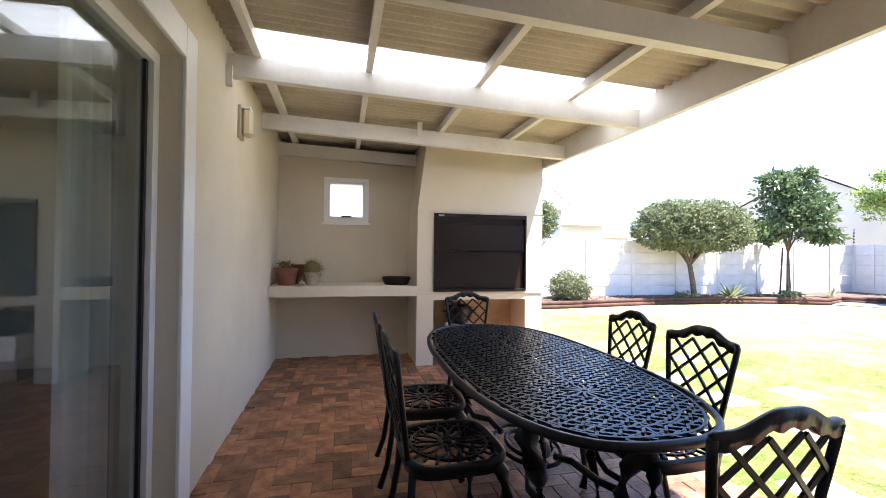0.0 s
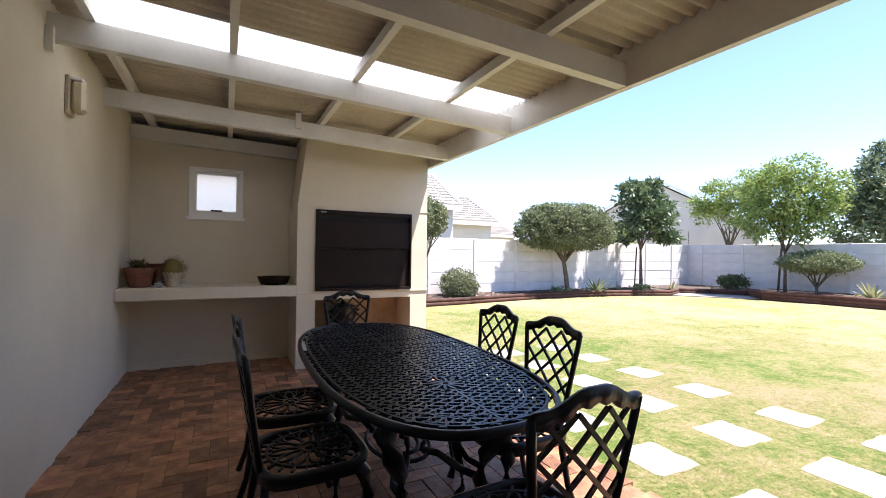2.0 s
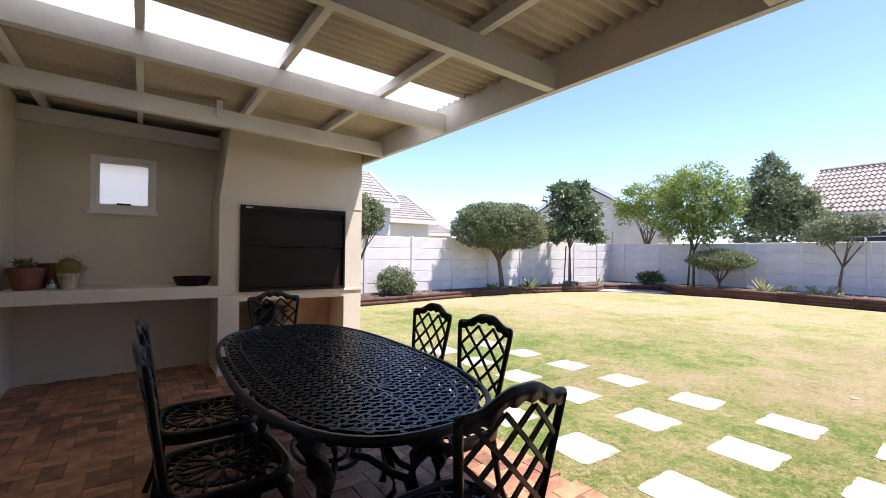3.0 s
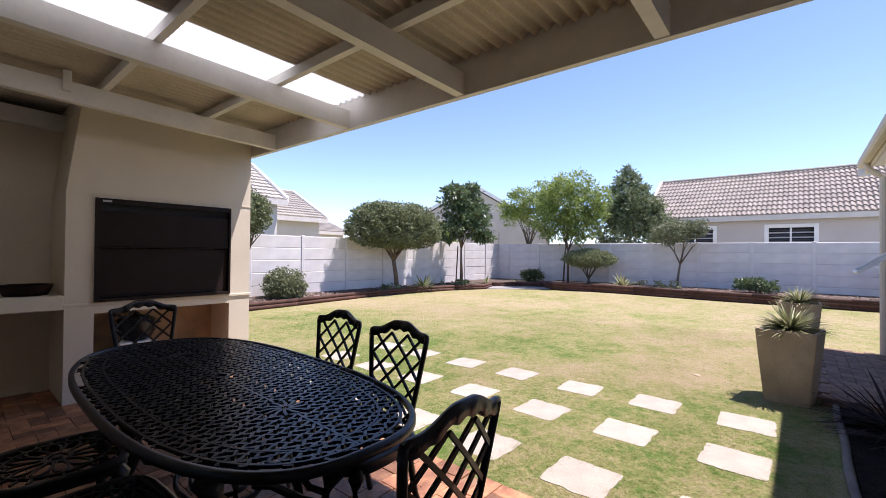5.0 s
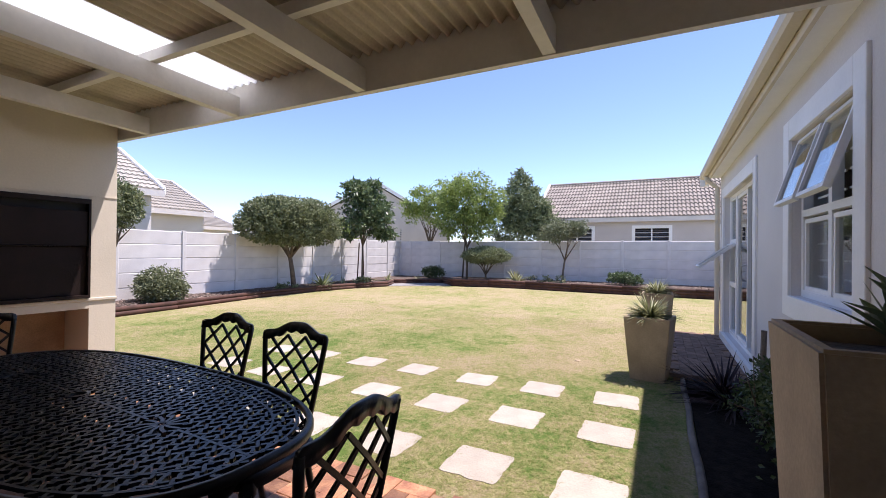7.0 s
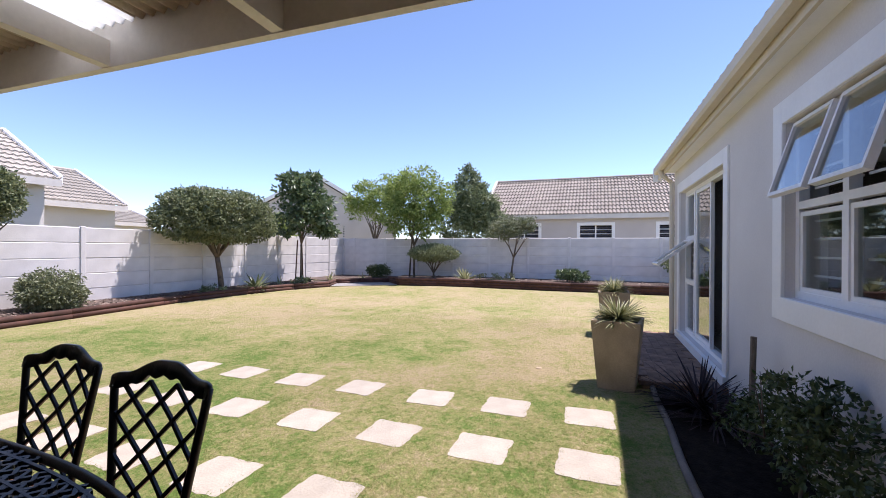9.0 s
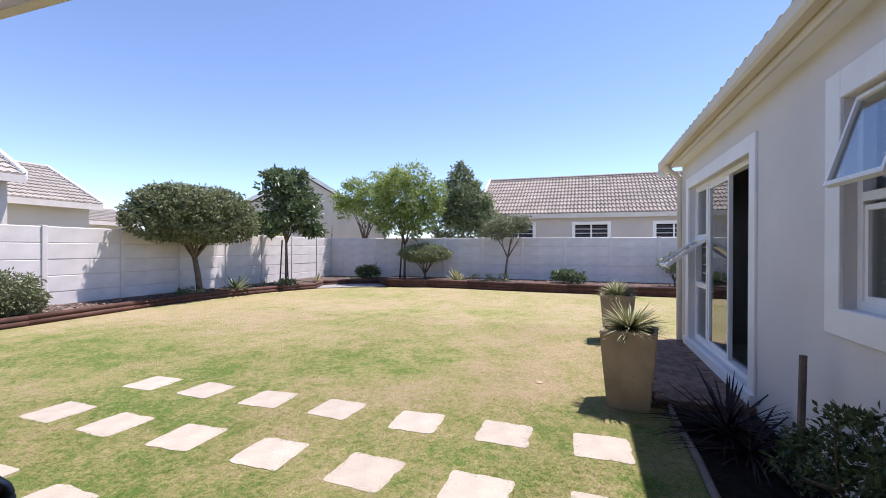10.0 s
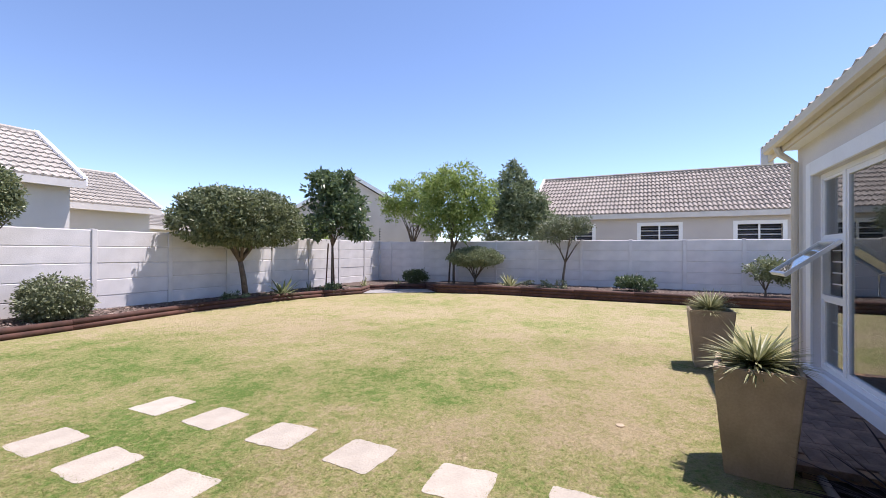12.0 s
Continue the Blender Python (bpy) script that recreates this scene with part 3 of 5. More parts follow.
sash(glass_door, J2 + 0.035, OX1 - 0.05, 0.15, 0.86, 0.025, -0.10)
sash(glass_door, J2 + 0.035, OX1 - 0.05, 1.53, OZ - 0.05, 0.025, -0.10)
sash(glass_door, J2 + 0.02, OX1 - 0.035, 0.91, 1.48, 0.03, -0.06, 52, "open_vent")
bm = bmesh.new()
tube(bm, [(J1 + 0.025, -0.07, 1.0), (J1 + 0.025, -0.02, 1.02), (J1 + 0.025, -0.02, 1.18), (J1 + 0.025, -0.07, 1.2)], 0.009)
part("door_handle", bm, CHROME, glass_door, "bent metal pull handle")
for z in (0.3, 0.6, 1.02, 1.14, 1.26, 1.38):
    boxpart("burglar_bar", (J2 + 0.035, OX1 - 0.05, -0.165, -0.155, z, z + 0.014), WHITE, glass_door)


# ---- roofs ----
def tiled_roof(name, origin, u, v, width, length, material, parent=None, wave=0.205, course=0.33, amp=0.024):
    """Interlocking tiles: courses that overlap, each a run of waves. u: along the eave, v: up the slope."""
    o, u, v = Vector(origin), Vector(u).normalized(), Vector(v).normalized()
    n = u.cross(v).normalized()
    if n.z < 0:
        n = -n
    vs, fs = [], []
    rows, cols = int(length / course) + 1, int(width / wave * 4)
    for r in range(rows):
        t0, t1 = r * course, min(length, (r + 1) * course + 0.02)
        if t1 <= t0:
            continue
        base = len(vs)
        for c in range(cols + 1):
            s = width * c / cols
            ph = s / wave % 1.0
            h = amp * (math.sin(math.tau * ph) + 0.35 * math.sin(2 * math.tau * ph))
            vs.append(o + u * s + v * t0 + n * (h + 0.055))
            vs.append(o + u * s + v * t1 + n * (h + 0.012))
            vs.append(o + u * s + v * t0 + n * h)
        for c in range(cols):
            a = base + c * 3
            fs.append((a, a + 3, a + 4, a + 1))
            fs.append((a, a + 2, a + 5, a + 3))
            if base:
                p = base - 3 * (cols + 1) + c * 3
                fs.append((p + 1, p + 4, a + 5, a + 2))
    return part(name, (vs, fs), material, parent)


wing_roof = thing("wing_roof", 5.0, -0.4, 2.6, "beige tiled roof of the house wing with painted eaves", "roof", kind="structure")
wi = wing_roof.matrix_basis.inverted()
loc = lambda x, y, z: wi @ Vector((x, y, z))
SL = math.tan(radians(28))
RX1 = 9.28
tiled_roof("tiles", loc(2.62, 0.085, EAVE + 0.025), (1, 0, 0), (0, -1, SL), RX1 - 2.62, 3.6, PALETILE, wing_roof, amp=0.014)
bm = bmesh.new()
q = [bm.verts.new(loc(x, y, z)) for x, y, z in ((2.62, 0.06, EAVE + 0.02), (RX1, 0.06, EAVE + 0.02), (RX1, -3.2, EAVE + 0.02 + 3.26 * SL), (2.62, -3.2, EAVE + 0.02 + 3.26 * SL))]
q2 = [bm.verts.new(p.co - Vector((0, 0, 0.04))) for p in q]
for a in ((0, 1, 2, 3), (7, 6, 5, 4), (0, 4, 5, 1), (1, 5, 6, 2), (2, 6, 7, 3), (3, 7, 4, 0)):
    bm.faces.new([(q + q2)[i] for i in a])
part("roof_deck", bm, WHITE, wing_roof)


def wing_box(name, d, material, bevel=0.0, label=""):
    bm = bmesh.new()
    box(bm, *d, bevel=bevel)
    bmesh.ops.transform(bm, matrix=wi, verts=bm.verts[:])
    return part(name, bm, material, wing_roof, label)


wing_box("fascia_board", (2.60, RX1, 0.02, 0.045, EAVE - 0.13, EAVE + 0.05), CREAM)
wing_box("soffit", (2.60, WEND, WY, 0.02, EAVE - 0.10, EAVE - 0.085), WHITE)
wing_box("bargeboard", (RX1 - 0.02, RX1 + 0.02, -0.02, 0.12, EAVE - 0.16, EAVE + 0.08), WHITE)
bm = bmesh.new()
prof = [(0.047, EAVE + 0.03), (0.047, EAVE - 0.06), (0.06, EAVE - 0.075), (0.125, EAVE - 0.075), (0.145, EAVE - 0.05), (0.145, EAVE + 0.03), (0.135, EAVE + 0.03), (0.135, EAVE - 0.045), (0.06, EAVE - 0.06), (0.057, EAVE + 0.03)]
ra = [bm.verts.new(loc(2.60, y, z)) for y, z in prof]
rb = [bm.verts.new(loc(RX1 - 0.25, y, z)) for y, z in prof]
for i in range(len(prof)):
    j = (i + 1) % len(prof)
    bm.faces.new((ra[i], ra[j], rb[j], rb[i]))
bm.faces.new(ra[::-1])
bm.faces.new(rb)
part("gutter", bm, CREAM, wing_roof, "cream painted square gutter")
bm = bmesh.new()
tube(bm, [loc(8.60, 0.10, EAVE - 0.06), loc(8.60, 0.06, EAVE - 0.16), loc(8.60, -0.08, EAVE - 0.28), loc(8.60, -0.085, -0.02)], 0.038, 8)
part("downpipe", bm, CREAM, wing_roof, "cream painted downpipe")

# paved landing in front of the door, low pole edge of the planting bed
landing = struct(boxpart("landing", (5.62, 8.62, WY, 0.62, -0.2, -0.014), MORTAR), "brick paved landing before the glass door", "paving")
bed = struct(boxpart("planting_bed", (2.34, 5.60, WY, 0.50, -0.18, -0.06), SHADESOIL), "planting bed along the house wall, mulch darkened as in shade", "flower bed")
bm = bmesh.new()
tube(bm, [(2.36 + i * 0.27, 0.53 + 0.008 * math.sin(i * 1.3), -0.062) for i in range(13)], 0.027, 8)
tagged(part("edging_pole", bm, OLDPOLE, smooth=True), "weathered round pole edging the planting bed", "edging")

# ---- boundary fences of stacked concrete panels ----
FY, FX, FTOP = 11.6, 17.0, 1.76


def fence(name, x, y, bays, bay, turn, z0):
    f = thing(name, x, y, z0, "off-white painted precast concrete panel fence with posts", "fence", group="boundary fence", kind="structure", turn=turn)
    ph = (FTOP - z0) / 5
    bm = bmesh.new()
    box(bm, 0.03, bay - 0.03, -0.022, 0.022, 0.0, ph - 0.001, 0.014)
    first = part("panel", bm, FENCE, f)
    bm = bmesh.new()
    box(bm, -0.05, 0.05, -0.045, 0.045, -0.1, FTOP - z0 + 0.02, 0.008)
    post = part("post", bm, FENCE, f)
    for i in range(bays + 1):
        if i:
            p = new("post", post.data)
            p.parent, p.location = f, (i * bay, 0, 0)
        if i < bays:
            for k in range(5):
                if i == 0 and k == 0:
                    continue
                p = new("panel", first.data)
                p.parent, p.location = f, (i * bay, random.uniform(-0.004, 0.004), k * ph)
    return f


fence("fence", -2.26, FY, 12, 1.52, 0, 0.08)
fence("fence", 15.98, FY, 1, 1.02, 0, 0.08)
fence("fence", FX, 11.0, 12, 1.50, -90, 0.1)
fence("fence", FX, 11.54, 1, 0.54, -90, 0.1)
fence("fence", -2.26, FY - 0.01, 3, 1.52, -90, -0.05)

# thin bracket for wires on the corner of the fences
bracket = thing("wire_bracket", 16.948, 11.54, 1.76, "thin upright metal wire bracket with insulators on the fence corner", "bracket")
bm = bmesh.new()
tube(bm, [(0, 0, -0.3), (0, 0, 0.3), (-0.03, -0.03, 0.58)], 0.012, 6)
part("upright", bm, CHROME, bracket)
for k in range(5):
    bm = bmesh.new()
    lathe(bm, [(0.014, 0.08 + k * 0.105), (0.026, 0.09 + k * 0.105), (0.026, 0.115 + k * 0.105), (0.014, 0.125 + k * 0.105)], 10, 0, -0.02)
    part("insulator", bm, DARK, bracket, "small black insulator")

# ---- neighbouring houses ----
NWALL = mat("neighbour_plaster", (0.60, 0.55, 0.52), 0.85, scale=1, vary=0.05, fine=40)
FASCIA = mat("fascia_paint", (0.72, 0.67, 0.62), 0.6, scale=3, vary=0.05)
NPALE = mat("neighbour_pale_plaster", (0.74, 0.70, 0.66), 0.85, scale=1, vary=0.05, fine=40)


def neighbour(label, x, y, turn, width, depth, eave, pitch, wall_mat, tile, windows=(), over=0.4, wave=0.17, course=0.30, amp=0.017):
    """A house whose eave runs along its own x, its front towards -y."""
    h = thing("house", x, y, 0, label, "house", group="neighbouring houses", turn=turn)
    rise = math.tan(radians(pitch))
    ridge = eave + rise * (depth / 2)
    bm = bmesh.new()
    xs = [0.0] + [e for w in windows for e in (w[0], w[0] + w[2])] + [width]
    for i in range(0, len(xs) - 1):
        a, c = xs[i], xs[i + 1]
        if i % 2 == 0:
            box(bm, a, c, 0, 0.2, -0.1, eave)
        else:
            w = windows[i // 2]
            box(bm, a, c, 0, 0.2, -0.1, w[1])
            box(bm, a, c, 0, 0.2, w[1] + w[3], eave)
    box(bm, 0.0, width, depth - 0.2, depth, -0.1, eave)
    for gx_ in (0.0, width - 0.2):
        vv = [bm.verts.new((gx_ + dx, yy, zz)) for dx in (0.0, 0.2) for yy, zz in ((0.2, -0.1), (0.2, eave), (depth / 2, ridge - 0.12), (depth - 0.2, eave), (depth - 0.2, -0.1))]
        bm.faces.new(vv[:5][::-1])
        bm.faces.new(vv[5:])
        for i in range(5):
            j = (i + 1) % 5
            bm.faces.new((vv[i], vv[j], vv[j + 5], vv[i + 5]))
    part("wall", bm, wall_mat, h)
    ln = math.hypot(depth / 2 + over, (depth / 2 + over) * rise)
    o = 0.15
    tiled_roof("roof", (-o, -over, eave - over * rise + 0.06), (1, 0, 0), (0, 1, rise), width + 2 * o, ln, tile, h, wave, course, amp)
    tiled_roof("roof", (-o, depth + over, eave - over * rise + 0.06), (1, 0, 0), (0, -1, rise), width + 2 * o, ln, tile, h, wave, course, amp)
    bm = bmesh.new()
    tube(bm, [(-o, depth / 2, ridge + 0.07), (width + o, depth / 2, ridge + 0.07)], 0.09, 8)
    part("ridge", bm, tile, h)
    boxpart("fascia", (-o, width + o, -over - 0.05, -over, eave - over * rise - 0.14, eave - over * rise + 0.05), FASCIA, h)
    for e in (-o, width + o):
        bm = bmesh.new()
        for y0, y1 in ((-over, depth / 2), (depth + over, depth / 2)):
            zz0, zz1 = eave - over * rise, ridge
            vv = [bm.verts.new((e + dx, yy, zz)) for dx in (-0.05, 0.05) for yy, zz in ((y0, zz0 - 0.06), (y1, zz1 - 0.06), (y1, zz1 + 0.17), (y0, zz0 + 0.17))]
            for q in ((0, 1, 2, 3), (7, 6, 5, 4), (0, 4, 5, 1), (1, 5, 6, 2), (2, 6, 7, 3), (3, 7, 4, 0)):
                bm.faces.new([vv[i_] for i_ in q])
        part("bargeboard", bm, WHITE, h)
    for wx, wz, ww, wh in windows:
        win_ob = new("window")
        win_ob.parent, win_ob.location = h, (wx + ww / 2, 0, wz)
        for d in ((-ww / 2 - 0.13, -ww / 2, -0.02, 0.03, -0.1, wh + 0.13), (ww / 2, ww / 2 + 0.13, -0.02, 0.03, -0.1, wh + 0.13), (-ww / 2, ww / 2, -0.02, 0.03, wh, wh + 0.13), (-0.03, 0.03, 0.05, 0.1, 0, wh)):
            boxpart("window_frame", d, WHITE, win_ob)
        for k in range(int(wh / 0.09)):
            sl = boxpart("slat", (-ww / 2, ww / 2, -0.035, 0.035, -0.006, 0.006), BLIND if k % 2 else NPALE, win_ob)
            sl.matrix_basis = pose(0, 0.13, 0.05 + k * 0.09, 40)
        boxpart("backing", (-ww / 2, ww / 2, 0.19, 0.2, 0, wh), DARK, win_ob)
    return h


# far house, its front towards the garden (-x)
neighbour("long grey-beige house with a tiled roof behind the fence", 20.5, 6.0, -90, 16, 6.0, 2.98, 32, NWALL, TILE,
          [(1.15, 1.45, 1.30, 0.95), (4.25, 1.45, 1.30, 0.95), (7.4, 1.45, 1.30, 0.95), (10.6, 1.45, 1.3, 0.95)], over=0.25, wave=0.155, course=0.36, amp=0.034)
neighbour("pale house with a sandy tiled roof behind the fence", -4.3, 14.85, 0, 12.15, 4.4, 3.28, 30, NPALE, PALETILE, [(9.2, 1.3, 1.0, 1.1)], over=0.4)
neighbour("pale house with a tiled roof farther behind the fence", 7.4, 17.4, 0, 3.85, 5.0, 2.93, 26, NPALE, PALETILE, [], over=0.4)
neighbour("low pale house with a sandy roof far behind the fence", 13.9, 24.0, 0, 3.6, 4.0, 2.65, 18, NPALE, PALETILE, [], over=0.3)
neighbour("sandy tiled roof of a house beyond the trees", 19.5, 21.0, 0, 7.0, 5.0, 3.0, 26, NPALE, PALETILE, [], over=0.3)
neighbour("pale pinkish gabled house behind the trees", 24.35, 12.6, 33, 9, 9.5, 2.8, 30, NWALL, PALETILE, [], over=0.3)


# ---- plants ----
def leaves(centres, normals, length, width, seed, droop=0.3):
    """Many small folded leaves: one island each."""
    rng = np.random.default_rng(seed)
    n = len(centres)
    c = np.asarray(centres)
    d = rng.normal(size=(n, 3)) + np.asarray(normals) * 0.9
    d[:, 2] -= droop * 0.5
    d /= np.linalg.norm(d, axis=1)[:, None]
    s = np.cross(d, rng.normal(size=(n, 3)))
    s /= np.linalg.norm(s, axis=1)[:, None] + 1e-9
    L = (length * rng.uniform(0.6, 1.3, n))[:, None]
    W = (width * rng.uniform(0.6, 1.3, n))[:, None]
    up = np.cross(s, d)
    p0, p1 = c, c + d * L * 0.5 + s * W * 0.5 + up * W * 0.15
    p2, p3 = c + d * L, c + d * L * 0.5 - s * W * 0.5 + up * W * 0.15
    v = np.stack([p0, p1, p2, p3], axis=1).reshape(-1, 3)
    f = [(4 * i, 4 * i + 1, 4 * i + 2, 4 * i + 3) for i in range(n)]
    return v.tolist(), f


def blob_points(blobs, count, seed, shell=0.45, per=26, size=0.17, ragged=0.08):
    """Leaf places in small clumps near the surfaces of several ellipsoids (x, y, z, rx, ry, rz)."""
    rng = np.random.default_rng(seed)
    weights = np.array([b[3] * b[4] + b[3] * b[5] + b[4] * b[5] for b in blobs])
    clumps = max(8, count // per)
    pick = rng.choice(len(blobs), clumps, p=weights / weights.sum())
    b = np.array(blobs)[pick]
    d = rng.normal(size=(clumps, 3))
    d /= np.linalg.norm(d, axis=1)[:, None]
    r = 1 - shell * rng.random(clumps) ** 2
    centre = b[:, :3] + d * b[:, 3:] * (r * rng.uniform(1 - ragged, 1 + ragged * 0.6, clumps))[:, None]
    which = rng.integers(0, clumps, count)
    reach = np.minimum(size, 0.35 * b[:, 3:].min(axis=1))[which][:, None]
    off = rng.normal(size=(count, 3)) * reach * np.array([0.55, 0.55, 0.38])
    nrm = d[which] * 0.6 + off / (np.linalg.norm(off, axis=1)[:, None] + 1e-6) * 0.8
    return centre[which] + off, nrm


def plant(name, x, y, z, label, category, blobs, count, leaf, material, trunk=(), seed=1, group="", shell=0.5, clipped=False):
    t = thing(name, x, y, z, label, category, group)
    if trunk:
        bm = bmesh.new()
        for pts, r0, r1 in trunk:
            n = len(pts)
            tube(bm, pts, [r0 + (r1 - r0) * i / (n - 1) for i in range(n)], 7)
        part("trunk", bm, BARK, t, smooth=True)
    pts, nrm = blob_points(blobs, count, seed, 0.22, 18, 0.085, 0.03) if clipped else blob_points(blobs, count, seed, shell)
    part("crown" if trunk else "foliage", leaves(pts, nrm, leaf[0], leaf[1], seed + 50), material, t)
    return t


def limbs(top, spread, n, r, seed, lean=(0, 0), parts_at=0.62):
    """A trunk that parts into n limbs reaching up into the crown."""
    rng = random.Random(seed)
    fork = (lean[0] * 0.6, lean[1] * 0.6, top * parts_at)
    out = [([(0, 0, -0.1), (lean[0] * 0.25, lean[1] * 0.2, top * 0.3), fork], r, r * 0.75)]
    for k in range(n):
        a = math.tau * k / n + rng.uniform(-0.4, 0.4)
        e = (lean[0] + spread * math.cos(a), lean[1] + spread * math.sin(a), top * rng.uniform(1.0, 1.25))
        m = ((fork[0] + e[0]) / 2 + 0.05, (fork[1] + e[1]) / 2, (fork[2] + e[2]) / 2 + 0.05)
        out.append(([fork, m, e], r * 0.6, r * 0.2))
        out.append(([m, (m[0] + rng.uniform(-.25, .25), m[1] + rng.uniform(-.25, .25), m[2] + 0.35)], r * 0.35, r * 0.12))
    return out


plant("tree", 10.0, 11.0, 0.1, "broad clipped tree with dense dark green crown", "tree",
      [(-0.33, -0.2, 2.05, 1.52, 0.95, 0.67), (0.62, -0.25, 2.0, 0.76, 0.85, 0.6), (-1.2, -0.1, 2.04, 0.76, 0.85, 0.62), (-0.2, -0.2, 1.7, 1.1, 0.9, 0.3), (-0.15, -0.3, 2.32, 1.35, 0.85, 0.48), (-0.9, -0.2, 2.3, 0.85, 0.85, 0.48)], 36000, (0.085, 0.045), OLIVE, limbs(1.62, 0.6, 6, 0.085, 3, (-0.3, 0), 0.6), 11, clipped=True)
plant("tree", 12.85, 10.55, 0.12, "upright young tree with glossy dark leaves, staked", "tree",
      [(-0.3, 0.1, 3.2, 0.5, 0.5, 0.45), (0.3, -0.1, 2.75, 0.7, 0.65, 0.5), (-0.2, 0, 2.3, 0.7, 0.65, 0.5), (0.5, -0.3, 2.15, 0.6, 0.6, 0.42), (0.25, -0.1, 3.45, 0.4, 0.4, 0.35), (-0.5, 0.4, 1.85, 0.4, 0.4, 0.25), (-0.32, 0.2, 3.5, 0.3, 0.3, 0.2), (0.35, -0.2, 3.7, 0.25, 0.3, 0.15), (0.4, -0.7, 1.8, 0.4, 0.45, 0.22), (0.0, -0.6, 2.4, 0.5, 0.5, 0.4)], 6400, (0.16, 0.085), DEEP, limbs(2.2, 0.35, 6, 0.045, 5), 12, shell=0.7)
plant("tree", 16.2, 7.82, 0.15, "light green feathery tree by the fence", "tree",
      [(0, 0.2, 3.2, 0.95, 1.0, 0.9), (0, -0.6, 2.9, 0.85, 0.85, 0.8), (0, 0.5, 2.4, 0.8, 0.9, 0.65), (0, -0.2, 3.9, 0.65, 0.7, 0.5), (0, 0.6, 3.8, 0.55, 0.55, 0.45), (0, -1.1, 3.35, 0.5, 0.5, 0.5), (0, 1.0, 3.0, 0.5, 0.45, 0.5), (0, -0.4, 2.1, 0.6, 0.7, 0.45), (0, -1.0, 2.6, 0.4, 0.45, 0.4)], 13000, (0.125, 0.06), LIME, limbs(2.1, 0.45, 6, 0.05, 7) + [([(0.1, 0.25, -0.1), (0.05, 0.15, 1.2), (0, 0, 2.2)], 0.035, 0.03)], 13, shell=0.7)
plant("tree", 17.9, 10.5, 0.1, "light green open tree behind the fence", "tree",
      [(0, 0.2, 3.6, 0.7, 0.8, 0.7), (0, -0.6, 3.9, 0.6, 0.65, 0.6), (0, 0.95, 3.1, 0.6, 0.6, 0.5), (0, -0.3, 3.0, 0.7, 0.8, 0.5), (0, -1.0, 3.4, 0.5, 0.5, 0.6), (0, 0.6, 4.1, 0.4, 0.4, 0.35), (0, 1.25, 3.5, 0.35, 0.35, 0.3)], 7200, (0.125, 0.058), LIME, limbs(2.4, 0.5, 7, 0.06, 9), 14, shell=0.85)
plant("tree", 19.0, 6.35, 0.0, "tall dark grey-green bushy conifer behind the fence", "tree",
      [(0, 0, 2.2, 1.2, 1.4, 0.9), (0, 0, 3.0, 1.05, 1.2, 0.75), (0, -0.35, 3.4, 0.8, 0.85, 0.55), (0, 0.1, 3.9, 0.7, 0.75, 0.6), (0, 0.12, 4.5, 0.34, 0.38, 0.5), (0, 0.75, 3.3, 0.4, 0.4, 0.4), (0, -0.95, 2.6, 0.6, 0.6, 0.5), (0, -0.4, 4.1, 0.3, 0.35, 0.35), (0, 0.15, 4.9, 0.12, 0.14, 0.22)], 17000, (0.17, 0.06), FIR, limbs(3.2, 0.4, 5, 0.1, 21), 15)
plant("tree", 4.86, 11.0, 0.08, "round clipped tree with dark green crown beside the fence", "tree",
      [(0, 0, 2.12, 0.66, 0.6, 0.52), (0.05, 0, 2.25, 0.55, 0.5, 0.42)], 9000, (0.08, 0.04), OLIVE, limbs(1.4, 0.4, 5, 0.06, 23), 16, clipped=True)
plant("tree", 16.3, 4.0, 0.2, "slender small tree with an open crown", "tree",
      [(0, 0, 1.95, 0.7, 0.75, 0.36), (0, -0.4, 2.05, 0.45, 0.5, 0.3), (0, 0.35, 1.78, 0.45, 0.5, 0.3)], 5200, (0.085, 0.038), GREYLEAF, limbs(1.35, 0.45, 5, 0.045, 25, (0, -0.15)), 17, shell=0.8)
plant("topiary_shrub", 15.9, 6.88, 0.15, "mushroom-shaped clipped shrub on a bare stem", "shrub",
      [(0, 0, 1.0, 0.88, 0.92, 0.26), (0, 0, 1.09, 0.7, 0.75, 0.25), (0, 0, 1.0, 0.6, 0.6, 0.2)], 14000, (0.075, 0.04), OLIVE, limbs(0.75, 0.45, 6, 0.045, 27, (0, 0), 0.35), 18, clipped=True)
plant("shrub", 5.98, 10.95, 0.06, "round grey-green shrub growing before the fence", "shrub",
      [(0, 0, 0.45, 0.47, 0.42, 0.38), (0.1, 0, 0.3, 0.42, 0.4, 0.3), (-0.13, 0, 0.35, 0.38, 0.4, 0.33)], 8000, (0.07, 0.032), GREYLEAF, (), 19, clipped=True)
plant("shrub", 16.2, 9.4, 0.15, "low dark grey-green shrub in the corner bed", "shrub", [(0, 0, 0.3, 0.4, 0.44, 0.24)], 2600, (0.08, 0.03), BEDLEAF, (), 31)
plant("shrub", 16.0, 1.85, 0.15, "low green spreading shrub on short stems", "shrub", [(0, 0.15, 0.34, 0.36, 0.36, 0.17), (0, -0.22, 0.3, 0.36, 0.34, 0.16)], 2200, (0.09, 0.045), DEEP, limbs(0.25, 0.2, 4, 0.02, 33), 32)
plant("shrub", 16.0, -1.3, 0.15, "green clipped shrub on short stems against the fence", "shrub", [(0, 0, 0.78, 0.42, 0.45, 0.28), (0, -0.5, 0.7, 0.4, 0.4, 0.3)], 3200, (0.09, 0.04), OLIVE, limbs(0.55, 0.25, 5, 0.03, 38, (0, 0), 0.4), 34)
